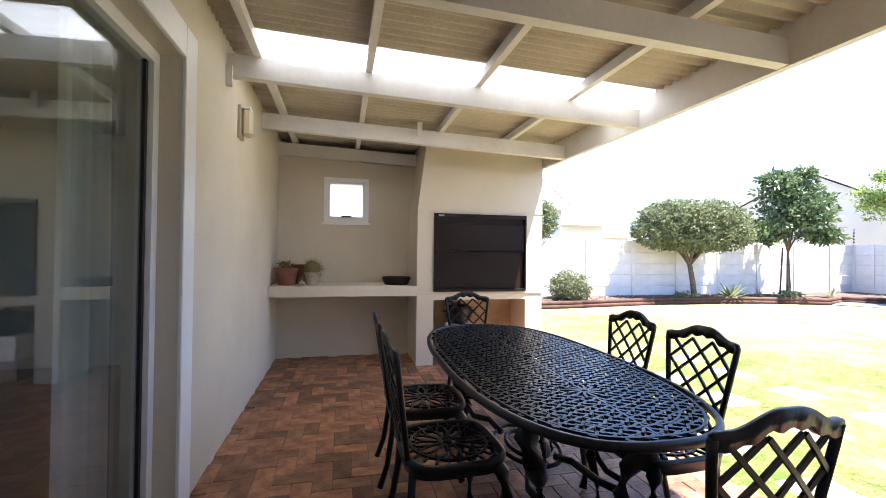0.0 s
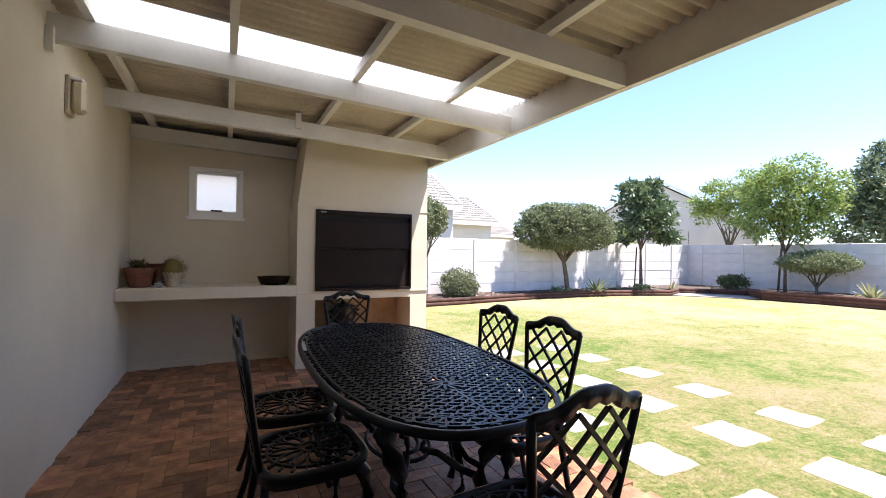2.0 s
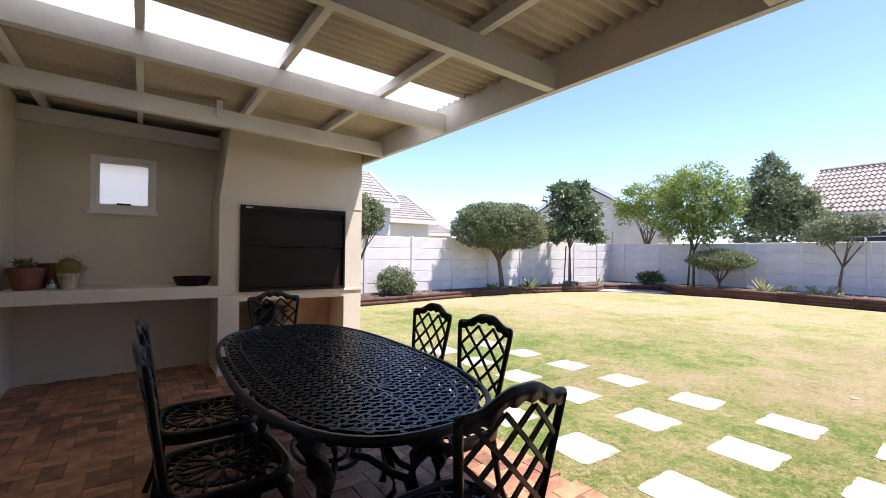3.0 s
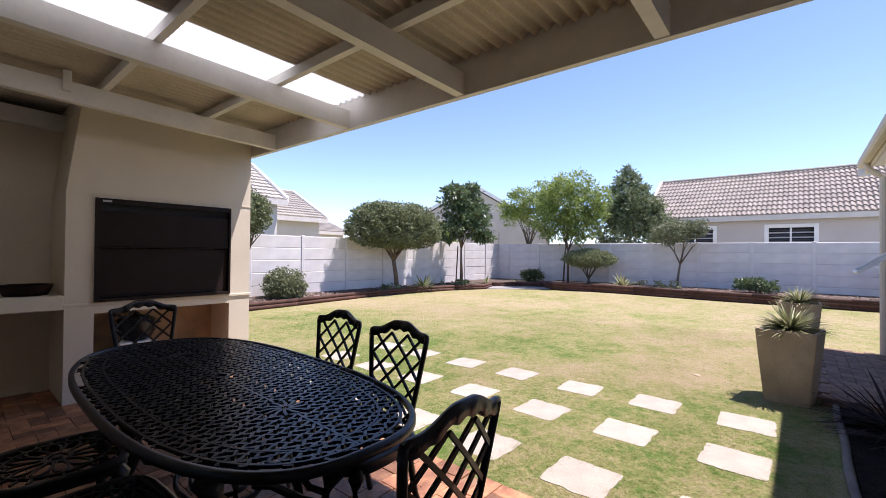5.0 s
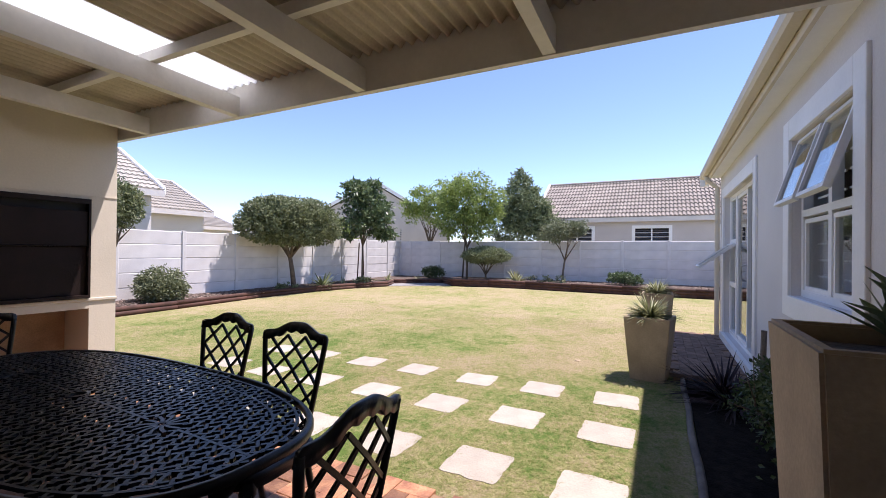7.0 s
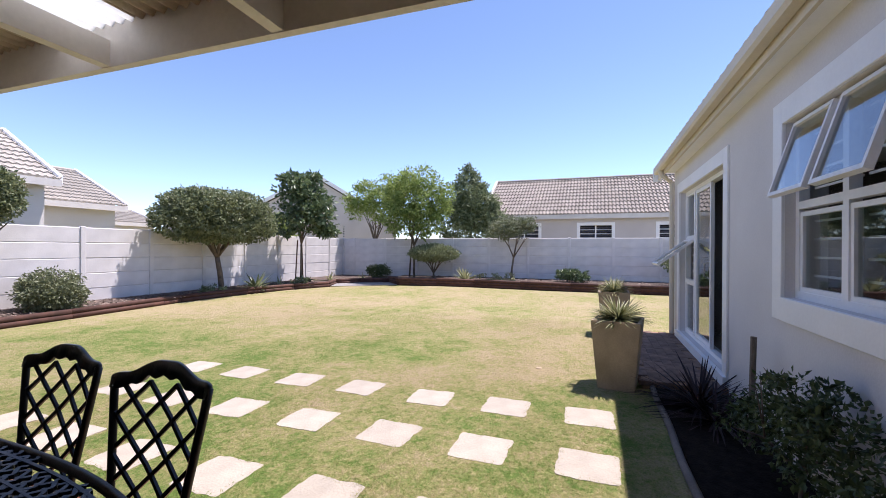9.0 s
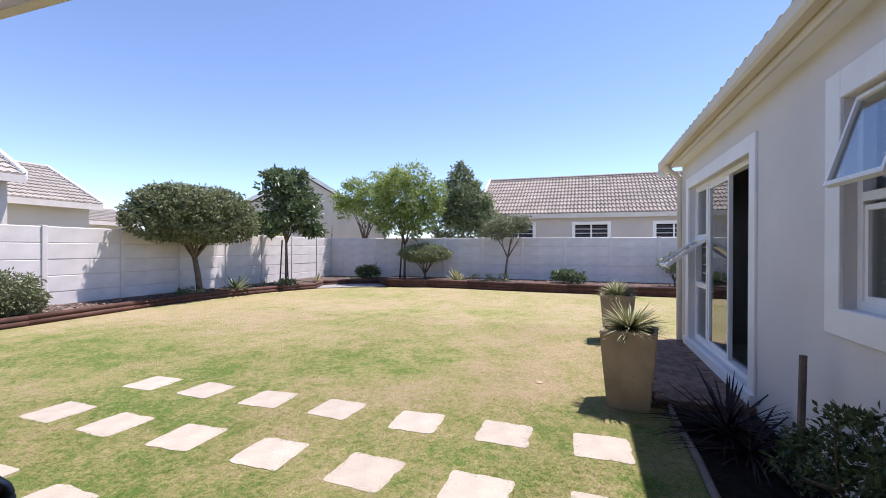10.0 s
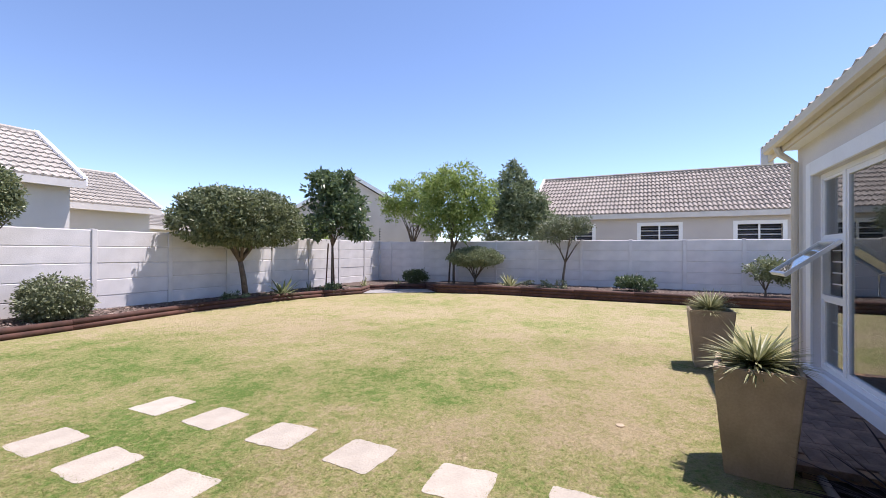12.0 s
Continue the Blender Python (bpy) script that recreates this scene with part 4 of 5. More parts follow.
plant("shrub", 14.0, 12.7, 0.0, "yellow-green bush behind the fence", "shrub", [(0, 0, 1.9, 0.75, 0.6, 0.75), (0.3, 0, 2.2, 0.4, 0.4, 0.4), (0, 0, 0.9, 0.7, 0.6, 0.95)], 4200, (0.12, 0.06), LIME, (), 39)
plant("shrub", 15.6, 4.6, 0.2, "low silvery ground cover plant", "shrub", [(0, 0, 0.12, 0.3, 0.5, 0.14), (0, -0.7, 0.12, 0.3, 0.35, 0.13)], 900, (0.07, 0.03), AGAVE, (), 35)
plant("shrub", 12.4, 10.3, 0.05, "small dark shrub at the foot of a young tree", "shrub", [(0.1, 0, 0.14, 0.35, 0.3, 0.16)], 700, (0.08, 0.035), FIR, (), 36)
plant("shrub", 9.6, 10.85, 0.05, "low dark shrub at the foot of a tree", "shrub", [(0, 0, 0.12, 0.45, 0.3, 0.13)], 700, (0.08, 0.035), FIR, (), 37)


def rosette(name, x, y, z, label, category, count, length, width, material, seed, spread=1.0, parent=None, lift=0.3, steep=1.5):
    """Stiff narrow leaves from one heart."""
    rng = random.Random(seed)
    vs, fs = [], []
    for k in range(count):
        a = rng.uniform(0, math.tau)
        e = lift + (steep - lift) * (1 - rng.random() ** 0.62 * spread)
        L, W = length * rng.uniform(0.75, 1.1), width * rng.uniform(0.8, 1.2)
        d = Vector((math.cos(a) * math.cos(e), math.sin(a) * math.cos(e), math.sin(e)))
        s = Vector((-math.sin(a), math.cos(a), 0))
        b = len(vs)
        for i, (t, w) in enumerate(((0.05, 0.7), (0.45, 1.0), (0.8, 0.55), (1.0, 0.04))):
            p = d * (L * t) + Vector((0, 0, -0.22 * L * t * t * math.cos(e)))
            vs += [p + s * W * w * 0.5, p + Vector((0, 0, -W * 0.18 * w)), p - s * W * w * 0.5]
        for i in range(3):
            q = b + i * 3
            fs += [(q, q + 3, q + 4, q + 1), (q + 1, q + 4, q + 5, q + 2)]
    if parent is None:
        parent = thing(name, x, y, z, label, category)
        return part("leaf_rosette", (vs, fs), material, parent)
    ob = part("leaf_rosette", (vs, fs), material, parent)
    ob.location = (x, y, z)
    return ob


rosette("agave", 10.95, 10.7, 0.08, "spiky grey-green agave in the fence bed", "agave", 46, 0.78, 0.07, OLIVE, 41, 1.0, None, 0.2, 1.3)
rosette("agave", 15.75, 5.6, 0.15, "spiky yellow-green agave in the fence bed", "agave", 46, 0.62, 0.07, AGAVE, 42)
rosette("agave", 14.6, 10.6, 0.1, "small spiky agave in the fence bed", "agave", 22, 0.4, 0.04, AGAVE, 43)
rosette("agave", 12.2, 10.9, 0.08, "small grey-green agave beside the stakes", "agave", 22, 0.38, 0.04, AGAVE, 44)
rosette("agave", 15.8, 9.9, 0.1, "small spiky agave by the fence corner", "agave", 20, 0.35, 0.04, AGAVE, 45)
rosette("flax_plant", 5.16, 0.2, -0.06, "dark purple flax with sword-shaped leaves in the bed", "flax", 120, 0.66, 0.022, FLAX, 46, 1.0, None, -0.02, 0.95)
rosette("flax_plant", 4.82, 0.16, -0.06, "dark purple flax with sword-shaped leaves in the bed", "flax", 90, 0.58, 0.02, FLAX, 47, 1.0, None, 0.0, 0.9)
plant("shrub", 3.55, 0.05, -0.06, "leafy dark green shrub under the window", "shrub",
      [(0.1, 0, 0.45, 0.38, 0.16, 0.24), (0.55, 0.05, 0.36, 0.24, 0.16, 0.2), (-0.3, 0.0, 0.46, 0.35, 0.18, 0.25), (-0.75, 0, 0.36, 0.3, 0.18, 0.25), (-0.1, 0.0, 0.62, 0.3, 0.16, 0.12)], 4300, (0.044, 0.021), BEDLEAF, limbs(0.35, 0.3, 7, 0.016, 49), 48, shell=0.8)
bm = bmesh.new()
tube(bm, [(4.42, 0.03, -0.1), (4.43, 0.01, 0.72)], 0.021, 8)
tagged(part("wooden_stake", bm, OLDPOLE), "short weathered wooden stake in the planting bed", "stake")
for sx in (-0.22, 0.2):
    bm = bmesh.new()
    tube(bm, [(12.85 + sx, 10.62, 0.05), (12.85 + sx * 0.5, 10.62, 1.6)], 0.022, 6)
    tagged(part("tree_stake", bm, LOG), "thin wooden stake supporting a young tree", "stake", "tree stakes")


# ---- planters ----
def planter(x, y, z, top, bottom, high, label, turn=0):
    p = thing("planter", x, y, z, label, "planter", "tapered planters", turn=turn)
    bm = bmesh.new()
    def ring(h, s):
        return [bm.verts.new((sx * s / 2, sy * s / 2, h)) for sx, sy in ((-1, -1), (1, -1), (1, 1), (-1, 1))]
    rr = [ring(0, bottom), ring(high * 0.5, (top + bottom) / 2 * 1.01), ring(high, top), ring(high, top - 0.07), ring(high - 0.09, top - 0.1)]
    bm.faces.new(rr[0][::-1])
    for a, c in zip(rr, rr[1:]):
        for k in range(4):
            bm.faces.new((a[k], a[(k + 1) % 4], c[(k + 1) % 4], c[k]))
    bm.faces.new(rr[-1])
    bmesh.ops.bevel(bm, geom=[e for e in bm.edges if e.calc_length() > 0.06], offset=0.008, segments=2, affect="EDGES")
    part("pot", bm, POT, p)
    boxpart("soil", (-top / 2 + 0.06, top / 2 - 0.06, -top / 2 + 0.06, top / 2 - 0.06, high - 0.088, high - 0.045), SOIL, p)
    return p


pa = planter(5.63, 0.86, -0.10, 0.475, 0.35, 0.715, "tall beige tapered square planter with spiky agave, on the lawn", -9)
rosette("", 0, 0, 0.70, "", "", 320, 0.36, 0.016, AGAVE, 51, 1.0, pa, 0.06, 1.12)
pb = planter(8.50, 0.80, -0.07, 0.49, 0.36, 0.715, "tall beige tapered square planter with agave, beside the landing")
rosette("", 0, 0, 0.70, "", "", 320, 0.36, 0.016, AGAVE, 52, 1.0, pb, 0.06, 1.12)
pc = planter(1.50, 0.25, 0.0, 0.46, 0.34, 1.15, "very tall beige tapered planter with leafy shrub, against the wall")
rosette("", 0.04, -0.10, 1.12, "", "", 30, 0.34, 0.07, DEEP, 61, 0.8, pc, 0.35)
rosette("", 0.10, -0.02, 1.12, "", "", 16, 0.17, 0.05, DEEP, 63, 0.8, pc, 0.35)

# ---- stepping stones ----
for i, x in enumerate((2.84, 3.76, 4.615)):
    for j, y in enumerate((1.12, 1.84, 2.58, 3.33, 4.10, 4.85, 5.58)):
        rng = random.Random(i * 10 + j)
        bm = bmesh.new()
        n = 64
        zz = ground_z(x, y)
        base = rng.random() * 9
        ring0, ring1 = [], []
        for k in range(n):
            a = math.tau * k / n
            c_, s_ = math.cos(a), math.sin(a)
            r = 0.201 / (abs(c_) ** 16 + abs(s_) ** 16) ** 0.0625
            r *= 1 + 0.06 * noise.noise((c_ * 2.2 + base, s_ * 2.2, base)) + 0.045 * noise.noise((c_ * 6 + base, s_ * 6, base + 4))
            ring0.append(bm.verts.new((r * math.cos(a), r * math.sin(a), -0.05)))
            ring1.append(bm.verts.new((r * 0.985 * math.cos(a), r * 0.985 * math.sin(a), 0.003)))
        for k in range(n):
            bm.faces.new((ring0[k], ring0[(k + 1) % n], ring1[(k + 1) % n], ring1[k]))
        bm.faces.new(ring1)
        st = part("stepping_stone", bm, STONE)
        st.location, st.rotation_euler = (x + rng.uniform(-.012, .012), y + rng.uniform(-.015, .015), zz), (0, 0, radians(rng.uniform(-3, 3)))
        tagged(st, "pale square concrete stepping stone set in the lawn", "paving stone", "stepping stones in the lawn")

# ---- raised fence beds with round pole edging ----
def bed_mesh(name, outer, inner, z):
    vs = [(x, y, z + 0.03 * noise.noise((x * 2, y * 2, 1))) for x, y in outer] + [(x, y, z + 0.05) for x, y in inner]
    n = len(outer)
    return struct(part(name, (vs, [(i, i + 1, n + i + 1, n + i) for i in range(n - 1)])  , SOIL, smooth=True), "raised bed of dark bark mulch along the fence", "flower bed")


def along(points, step):
    out = []
    for (x0, y0), (x1, y1) in zip(points, points[1:]):
        n = max(1, int(math.hypot(x1 - x0, y1 - y0) / step))
        out += [(x0 + (x1 - x0) * i / n, y0 + (y1 - y0) * i / n) for i in range(n)]
    return out + [points[-1]]


NORTH = [(-2.1, 10.3), (3.0, 10.28), (6.0, 10.42), (8.4, 10.62), (10.4, 10.5), (12.0, 10.18), (13.25, 9.72), (14.3, 10.15)]
CORNER = [(14.3, 10.15), (15.1, 9.6), (15.65, 8.6)]
EAST = [(15.65, 8.6), (14.75, 7.75), (15.0, 6.4), (15.05, 5.0), (14.95, 3.4), (14.85, 1.8), (14.8, -0.2), (14.8, -6)]
fine = along(NORTH, 0.4)
bed_mesh("bed_north", fine, [(x, FY - 0.02) for x, y in fine], 0.10)
fine = along(EAST, 0.4)
bed_mesh("bed_east", fine, [(FX - 0.02, y) for x, y in fine], 0.19)
bed_mesh("bed_corner", CORNER, [(14.3, FY - 0.02), (FX - 0.03, FY - 0.03), (FX - 0.02, 8.6)], 0.13)


def pole(a, c, z0, z1, r):
    bm = bmesh.new()
    mid_ = ((a[0] + c[0]) / 2, (a[1] + c[1]) / 2, (z0 + z1) / 2 + 0.004)
    tube(bm, [(*a, z0), mid_, (*c, z1)], [r, r * 1.03, r * 0.96], 9)
    tagged(part("edging_pole", bm, LOG, smooth=True), "red-brown treated round pole edging a raised bed", "edging", "pole edging of the beds")


for path, levels in ((NORTH, 2), (CORNER, 2), (EAST, 3)):
    for (x0, y0), (x1, y1) in zip(path, path[1:]):
        for k in range(levels):
            pole((x0, y0 + 0.015 * k), (x1, y1 + 0.015 * k), ground_z(x0, y0) + 0.045 + 0.09 * k, ground_z(x1, y1) + 0.045 + 0.09 * k, 0.052)
slab = struct(part("paving", ([(13.28, 9.70, 0.03), (14.72, 7.80, 0.03), (15.6, 8.6, 0.035), (15.05, 9.55, 0.035), (14.3, 10.1, 0.035)], [(0, 1, 2, 3, 4)]), SLATE), "patch of grey slate paving in the corner of the lawn", "paving")

# bark chips on the beds
rng = np.random.default_rng(9)
vs, fs = [], []
for k in range(5200):
    if k % 3:
        x = rng.uniform(2.0, 14.0)
        y = rng.uniform(10.55, 11.5)
        z = 0.10 + 0.05 * (y - 10.4) / 1.2
    else:
        x, y = rng.uniform(15.1, 16.9), rng.uniform(-4, 7.5)
        z = 0.19 + 0.05 * (x - 15) / 2
    a, r = rng.uniform(0, math.tau), rng.uniform(0.015, 0.045)
    z += 0.022
    q = len(vs)
    for t_ in range(4):
        vs.append((x + r * math.cos(a + t_ * 1.57) * (1 if t_ % 2 else 0.5), y + r * math.sin(a + t_ * 1.57) * (1 if t_ % 2 else 0.5), z + rng.uniform(-0.012, 0.016)))
    fs.append((q, q + 1, q + 2, q + 3))
chips = part("bark_chips", (vs, fs), mat("bark_chip", (0.3, 0.22, 0.18), 0.9, scale=20, vary=0.2, random_by=0.6))
tagged(chips, "loose pale and dark bark chips on the beds", "mulch", "", "stuff")


# ---- garden table and chairs of cast aluminium ----
def table_outline(hx, hy, n=72, p=2.73):
    """A long rounded outline, between an oval and a rectangle."""
    out = []
    for k in range(n):
        a = math.tau * k / n
        c, s = math.cos(a), math.sin(a)
        out.append((hx * math.copysign(abs(c) ** (2 / p), c), hy * math.copysign(abs(s) ** (2 / p), s)))
    return out


TH, HX, HY = 0.72, 0.518, 1.143
table = thing("garden_table", 1.087, 2.930, 0, "long oval black cast-aluminium garden table with pierced top", "table", turn=-1.3)


def inside(x, y, m=0.0):
    return abs(x / (HX - m)) ** 2.73 + abs(y / (HY - m)) ** 2.73 < 1.0


bm = bmesh.new()
ring = table_outline(HX, HY)
outer = [[bm.verts.new((x * k, y * (1 - (1 - k) * HX / HY), TH + dz)) for x, y in ring] for k, dz in ((0.955, 0.0), (0.985, 0.002), (1.0, -0.008), (1.0, -0.028), (0.98, -0.034), (0.955, -0.02))]
for a, c in zip(outer, outer[1:] + outer[:1]):
    for k in range(len(ring)):
        bm.faces.new((a[k], a[(k + 1) % len(ring)], c[(k + 1) % len(ring)], c[k]))
part("rim", bm, IRON, table, smooth=True)

# the pierced field: rows of hooked bars that touch their neighbours
vs, fs = [], []


def ribbon(points, w, z, th):
    b = len(vs)
    n = len(points)
    for i, (x, y) in enumerate(points):
        x0, y0 = points[max(0, i - 1)]
        x1, y1 = points[min(n - 1, i + 1)]
        d = math.hypot(x1 - x0, y1 - y0) or 1
        sx, sy = -(y1 - y0) / d * w, (x1 - x0) / d * w
        vs.extend([(x + sx, y + sy, z - th), (x + sx * 0.7, y + sy * 0.7, z), (x - sx * 0.7, y - sy * 0.7, z), (x - sx, y - sy, z - th)])
    for i in range(n - 1):
        q = b + 4 * i
        fs.extend([(q, q + 4, q + 5, q + 1), (q + 1, q + 5, q + 6, q + 2), (q + 2, q + 6, q + 7, q + 3)])


# hooked S bars in a woven order: every second one lies across its neighbours
CELL = 0.044
STARS = (-0.62, 0.62)
for i in range(-int(HX / CELL) - 1, int(HX / CELL) + 2):
    for j in range(-int(HY / CELL) - 1, int(HY / CELL) + 2):
        cx, cy = (i + 0.5) * CELL, (j + 0.5) * CELL
        if not inside(cx, cy, 0.05) or math.hypot(cx, cy) < 0.05 or any(math.hypot(cx, cy - q) < 0.08 for q in STARS):
            continue
        across, hand = (i + j) % 2, 1 if i % 2 else -1
        run = []
        for k in range(9):
            t = -1 + k / 4
            a, b = t * 0.66 * CELL, hand * 0.36 * CELL * math.sin(math.pi * t) + 0.001 * noise.noise((cx * 30, cy * 30, t))
            run.append((cx + a, cy + b) if across else (cx + b, cy + a))
        ribbon(run, 0.0082, TH - 0.001 + 0.0012 * noise.noise((cx * 40, cy * 40, 5)), 0.011)
# a plain ring inside the rim, and rayed bosses on the long axis
for m, w in ((0.055, 0.007), (0.135, 0.0055)):
    ring_ = table_outline(HX - m, HY - m)
    ribbon(ring_ + ring_[:2], w, TH, 0.010)
for q in STARS:
    for k in range(12):
        a = math.tau * k / 12
        ribbon([(0.012 * math.cos(a), q + 0.012 * math.sin(a)), (0.05 * math.cos(a), q + 0.05 * math.sin(a)), (0.085 * math.cos(a + 0.12), q + 0.085 * math.sin(a + 0.12))], 0.0085, TH, 0.009)
part("tabletop", (vs, fs), IRON, table, "pierced scrollwork top")
bm = bmesh.new()
lathe(bm, [(0.042, TH - 0.010), (0.042, TH + 0.001), (0.030, TH + 0.002), (0.026, TH - 0.012)], 18, 0, 0)
for y0, y1 in ((-HY + 0.05, STARS[0] - 0.09), (STARS[0] + 0.09, -0.045), (0.045, STARS[1] - 0.09), (STARS[1] + 0.09, HY - 0.05)):
    box(bm, -0.005, 0.005, y0, y1, TH - 0.009, TH - 0.0004)
part("centre_seam", bm, IRON, table)
for sx in (-1, 1):
    for sy in (-1, 1):
        bm = bmesh.new()
        pts = [(0.22, 0.62, 0.69), (0.27, 0.68, 0.65), (0.31, 0.72, 0.58), (0.27, 0.69, 0.47), (0.21, 0.62, 0.36), (0.19, 0.60, 0.25), (0.22, 0.64, 0.13), (0.28, 0.71, 0.04), (0.31, 0.74, 0.012)]
        tube(bm, [(sx * x, sy * y, z) for x, y, z in pts], [0.038, 0.048, 0.052, 0.046, 0.038, 0.033, 0.033, 0.037, 0.042], 10)
        cur = [(0.20 - 0.07 * math.sin(t), 0.60 - 0.1 * math.sin(t), 0.30 + 0.13 * (1 - math.cos(t)) * 0.8) for t in (0, 0.6, 1.2, 1.8, 2.4, 3.0)]
        tube(bm, [(sx * x, sy * y, z) for x, y, z in cur], 0.016, 6)
        part("leg", bm, IRON, table, smooth=True)
bm = bmesh.new()
for r, z in ((0.17, 0.22), (0.11, 0.22)):
    tube(bm, [(r * math.cos(k * math.tau / 20), r * 1.6 * math.sin(k * math.tau / 20), z) for k in range(20)], 0.013, 6, close=True)
for sx in (-1, 1):
    for sy in (-1, 1):
        tube(bm, [(sx * 0.195, sy * 0.60, 0.25), (sx * 0.18, sy * 0.45, 0.22), (sx * 0.12, sy * 0.3, 0.25), (sx * 0.09, sy * 0.18, 0.22)], 0.02, 6)
part("stretcher", bm, IRON, table, smooth=True)
bm = bmesh.new()
box(bm, -0.25, -0.21, -0.66, 0.66, 0.68, 0.702)
box(bm, 0.21, 0.25, -0.66, 0.66, 0.68, 0.702)
box(bm, -0.21, 0.21, -0.66, -0.62, 0.68, 0.702)
box(bm, -0.21, 0.21, 0.62, 0.66, 0.68, 0.702)
part("apron", bm, IRON, table)


def chair_parts(c):
    """A cast chair that faces +y: lattice back, pierced round seat, curved legs."""
    SZ = 0.43

    def bow(x, z):
        """Where the back lies at height z: it leans and is bowed a little."""
        return -0.20 - 0.16 * (z - SZ) - 0.02 * (1 - (x / 0.21) ** 2)
    seat = bmesh.new()
    rim = [(0.225 * math.copysign(abs(math.cos(a)) ** 0.48, math.cos(a)), 0.005 + 0.215 * math.copysign(abs(math.sin(a)) ** 0.48, math.sin(a)), SZ) for a in (math.tau * k / 36 for k in range(36))]
    tube(seat, rim, 0.019, 6, close=True, flat=0.8)
    skirt = [[seat.verts.new((x * k, y * k, z + dz)) for x, y, z in rim] for k, dz in ((1.05, 0.0), (1.04, -0.045), (1.0, -0.045), (1.0, 0.0))]
    for lo, hi in zip(skirt, skirt[1:]):
        for k in range(36):
            seat.faces.new((lo[k], lo[(k + 1) % 36], hi[(k + 1) % 36], hi[k]))
    part("seat_frame", seat, IRON, c, smooth=True)
    bm = bmesh.new()
    for k in range(12):
        a = math.tau * k / 12
        loop = []
        for t in range(10):
            b_ = math.tau * t / 10
            r = 0.105 + 0.062 * math.cos(b_)
            w = 0.026 * math.sin(b_) * (0.55 + r * 3.6)
            loop.append((r * math.cos(a) - w * math.sin(a), 0.005 + r * math.sin(a) + w * math.cos(a), SZ + 0.006))
        tube(bm, loop, 0.0062, 4, close=True, up=(0, 0, 1))
        tube(bm, [(0.165 * math.cos(a), 0.005 + 0.165 * math.sin(a), SZ + 0.004), (0.222 * math.cos(a), 0.005 + 0.212 * math.sin(a), SZ + 0.002)], 0.008, 4)
        tube(bm, [(0.15 * math.cos(a + 0.26), 0.005 + 0.15 * math.sin(a + 0.26), SZ + 0.004), (0.22 * math.cos(a + 0.26), 0.005 + 0.212 * math.sin(a + 0.26), SZ + 0.002)], 0.006, 4)
    for r in (0.042, 0.178):
        tube(bm, [(r * math.cos(k * math.tau / 24), 0.005 + r * math.sin(k * math.tau / 24), SZ + 0.005) for k in range(24)], 0.008, 4, close=True)
    lathe(bm, [(0.02, SZ - 0.002), (0.02, SZ + 0.012), (0.012, SZ + 0.014)], 10, 0, 0.005)
    part("seat", bm, IRON, c, "pierced petal-pattern seat")

    def half(z):
        """Half the width of the back at height z."""
        return 0.135 + 0.065 * min(1.0, (z - SZ) / 0.45)

    def crest(x):
        return 0.914 + 0.046 * smoothstep(0.16, 0.03, abs(x)) - 0.010 * smoothstep(0.185, 0.206, abs(x))

    def under(x):
        return 0.872 + 0.038 * smoothstep(0.15, 0.04, abs(x)) + 0.007 * math.cos(x * 95) - 0.012 * smoothstep(0.16, 0.2, abs(x))

    def slab(bm, low, high, th):
        """A flat casting in the plane of the back, between two edges."""
        rows_ = [[bm.verts.new((x, bow(x, z) + dy, z)) for x, z in edge] for edge, dy in ((low, -th), (high, -th * 0.7), (high, th * 0.7), (low, th))]
        for a, c in zip(rows_, rows_[1:] + rows_[:1]):
            for k in range(len(a) - 1):
                bm.faces.new((a[k], a[k + 1], c[k + 1], c[k]))
        bm.faces.new([r[0] for r in rows_])
        bm.faces.new([r[-1] for r in rows_][::-1])
    for s in (-1, 1):
        bm = bmesh.new()
        zs = [SZ - 0.01 + 0.0595 * k for k in range(9)]
        tube(bm, [(s * half(z), bow(half(z), z), z) for z in zs], 0.0135, 6, up=(0, 1, 0))
        part("stile", bm, IRON, c, smooth=True)
    bm = bmesh.new()
    xs = [-0.206 + 0.412 * k / 28 for k in range(29)]
    slab(bm, [(x, under(x)) for x in xs], [(x, crest(x)) for x in xs], 0.011)
    part("top_rail", bm, IRON, c, "serpentine crest rail", smooth=True)
    bm = bmesh.new()
    tube(bm, [(x, bow(x, SZ + 0.03), SZ + 0.035) for x in (-0.13, -0.07, 0, 0.07, 0.13)], 0.012, 6, up=(0, 1, 0))
    part("back_rail", bm, IRON, c)
    for s in (-1, 1):
        for k in range(-6, 7):
            pts = []
            for t in range(31):
                z = SZ + 0.03 + 0.43 * t / 30
                x = s * (0.115 * (k + 0.5) + 1.02 * (z - SZ - 0.235))
                if abs(x) < half(z) and z < under(x) + 0.01:
                    pts.append((x, bow(x, z) + 0.002 * s, z))
            if len(pts) > 3:
                bm = bmesh.new()
                tube(bm, [pts[0], pts[len(pts) // 2], pts[-1]], 0.0095, 4, flat=0.7, up=(0, 1, 0))
                part("lattice_bar", bm, IRON, c)
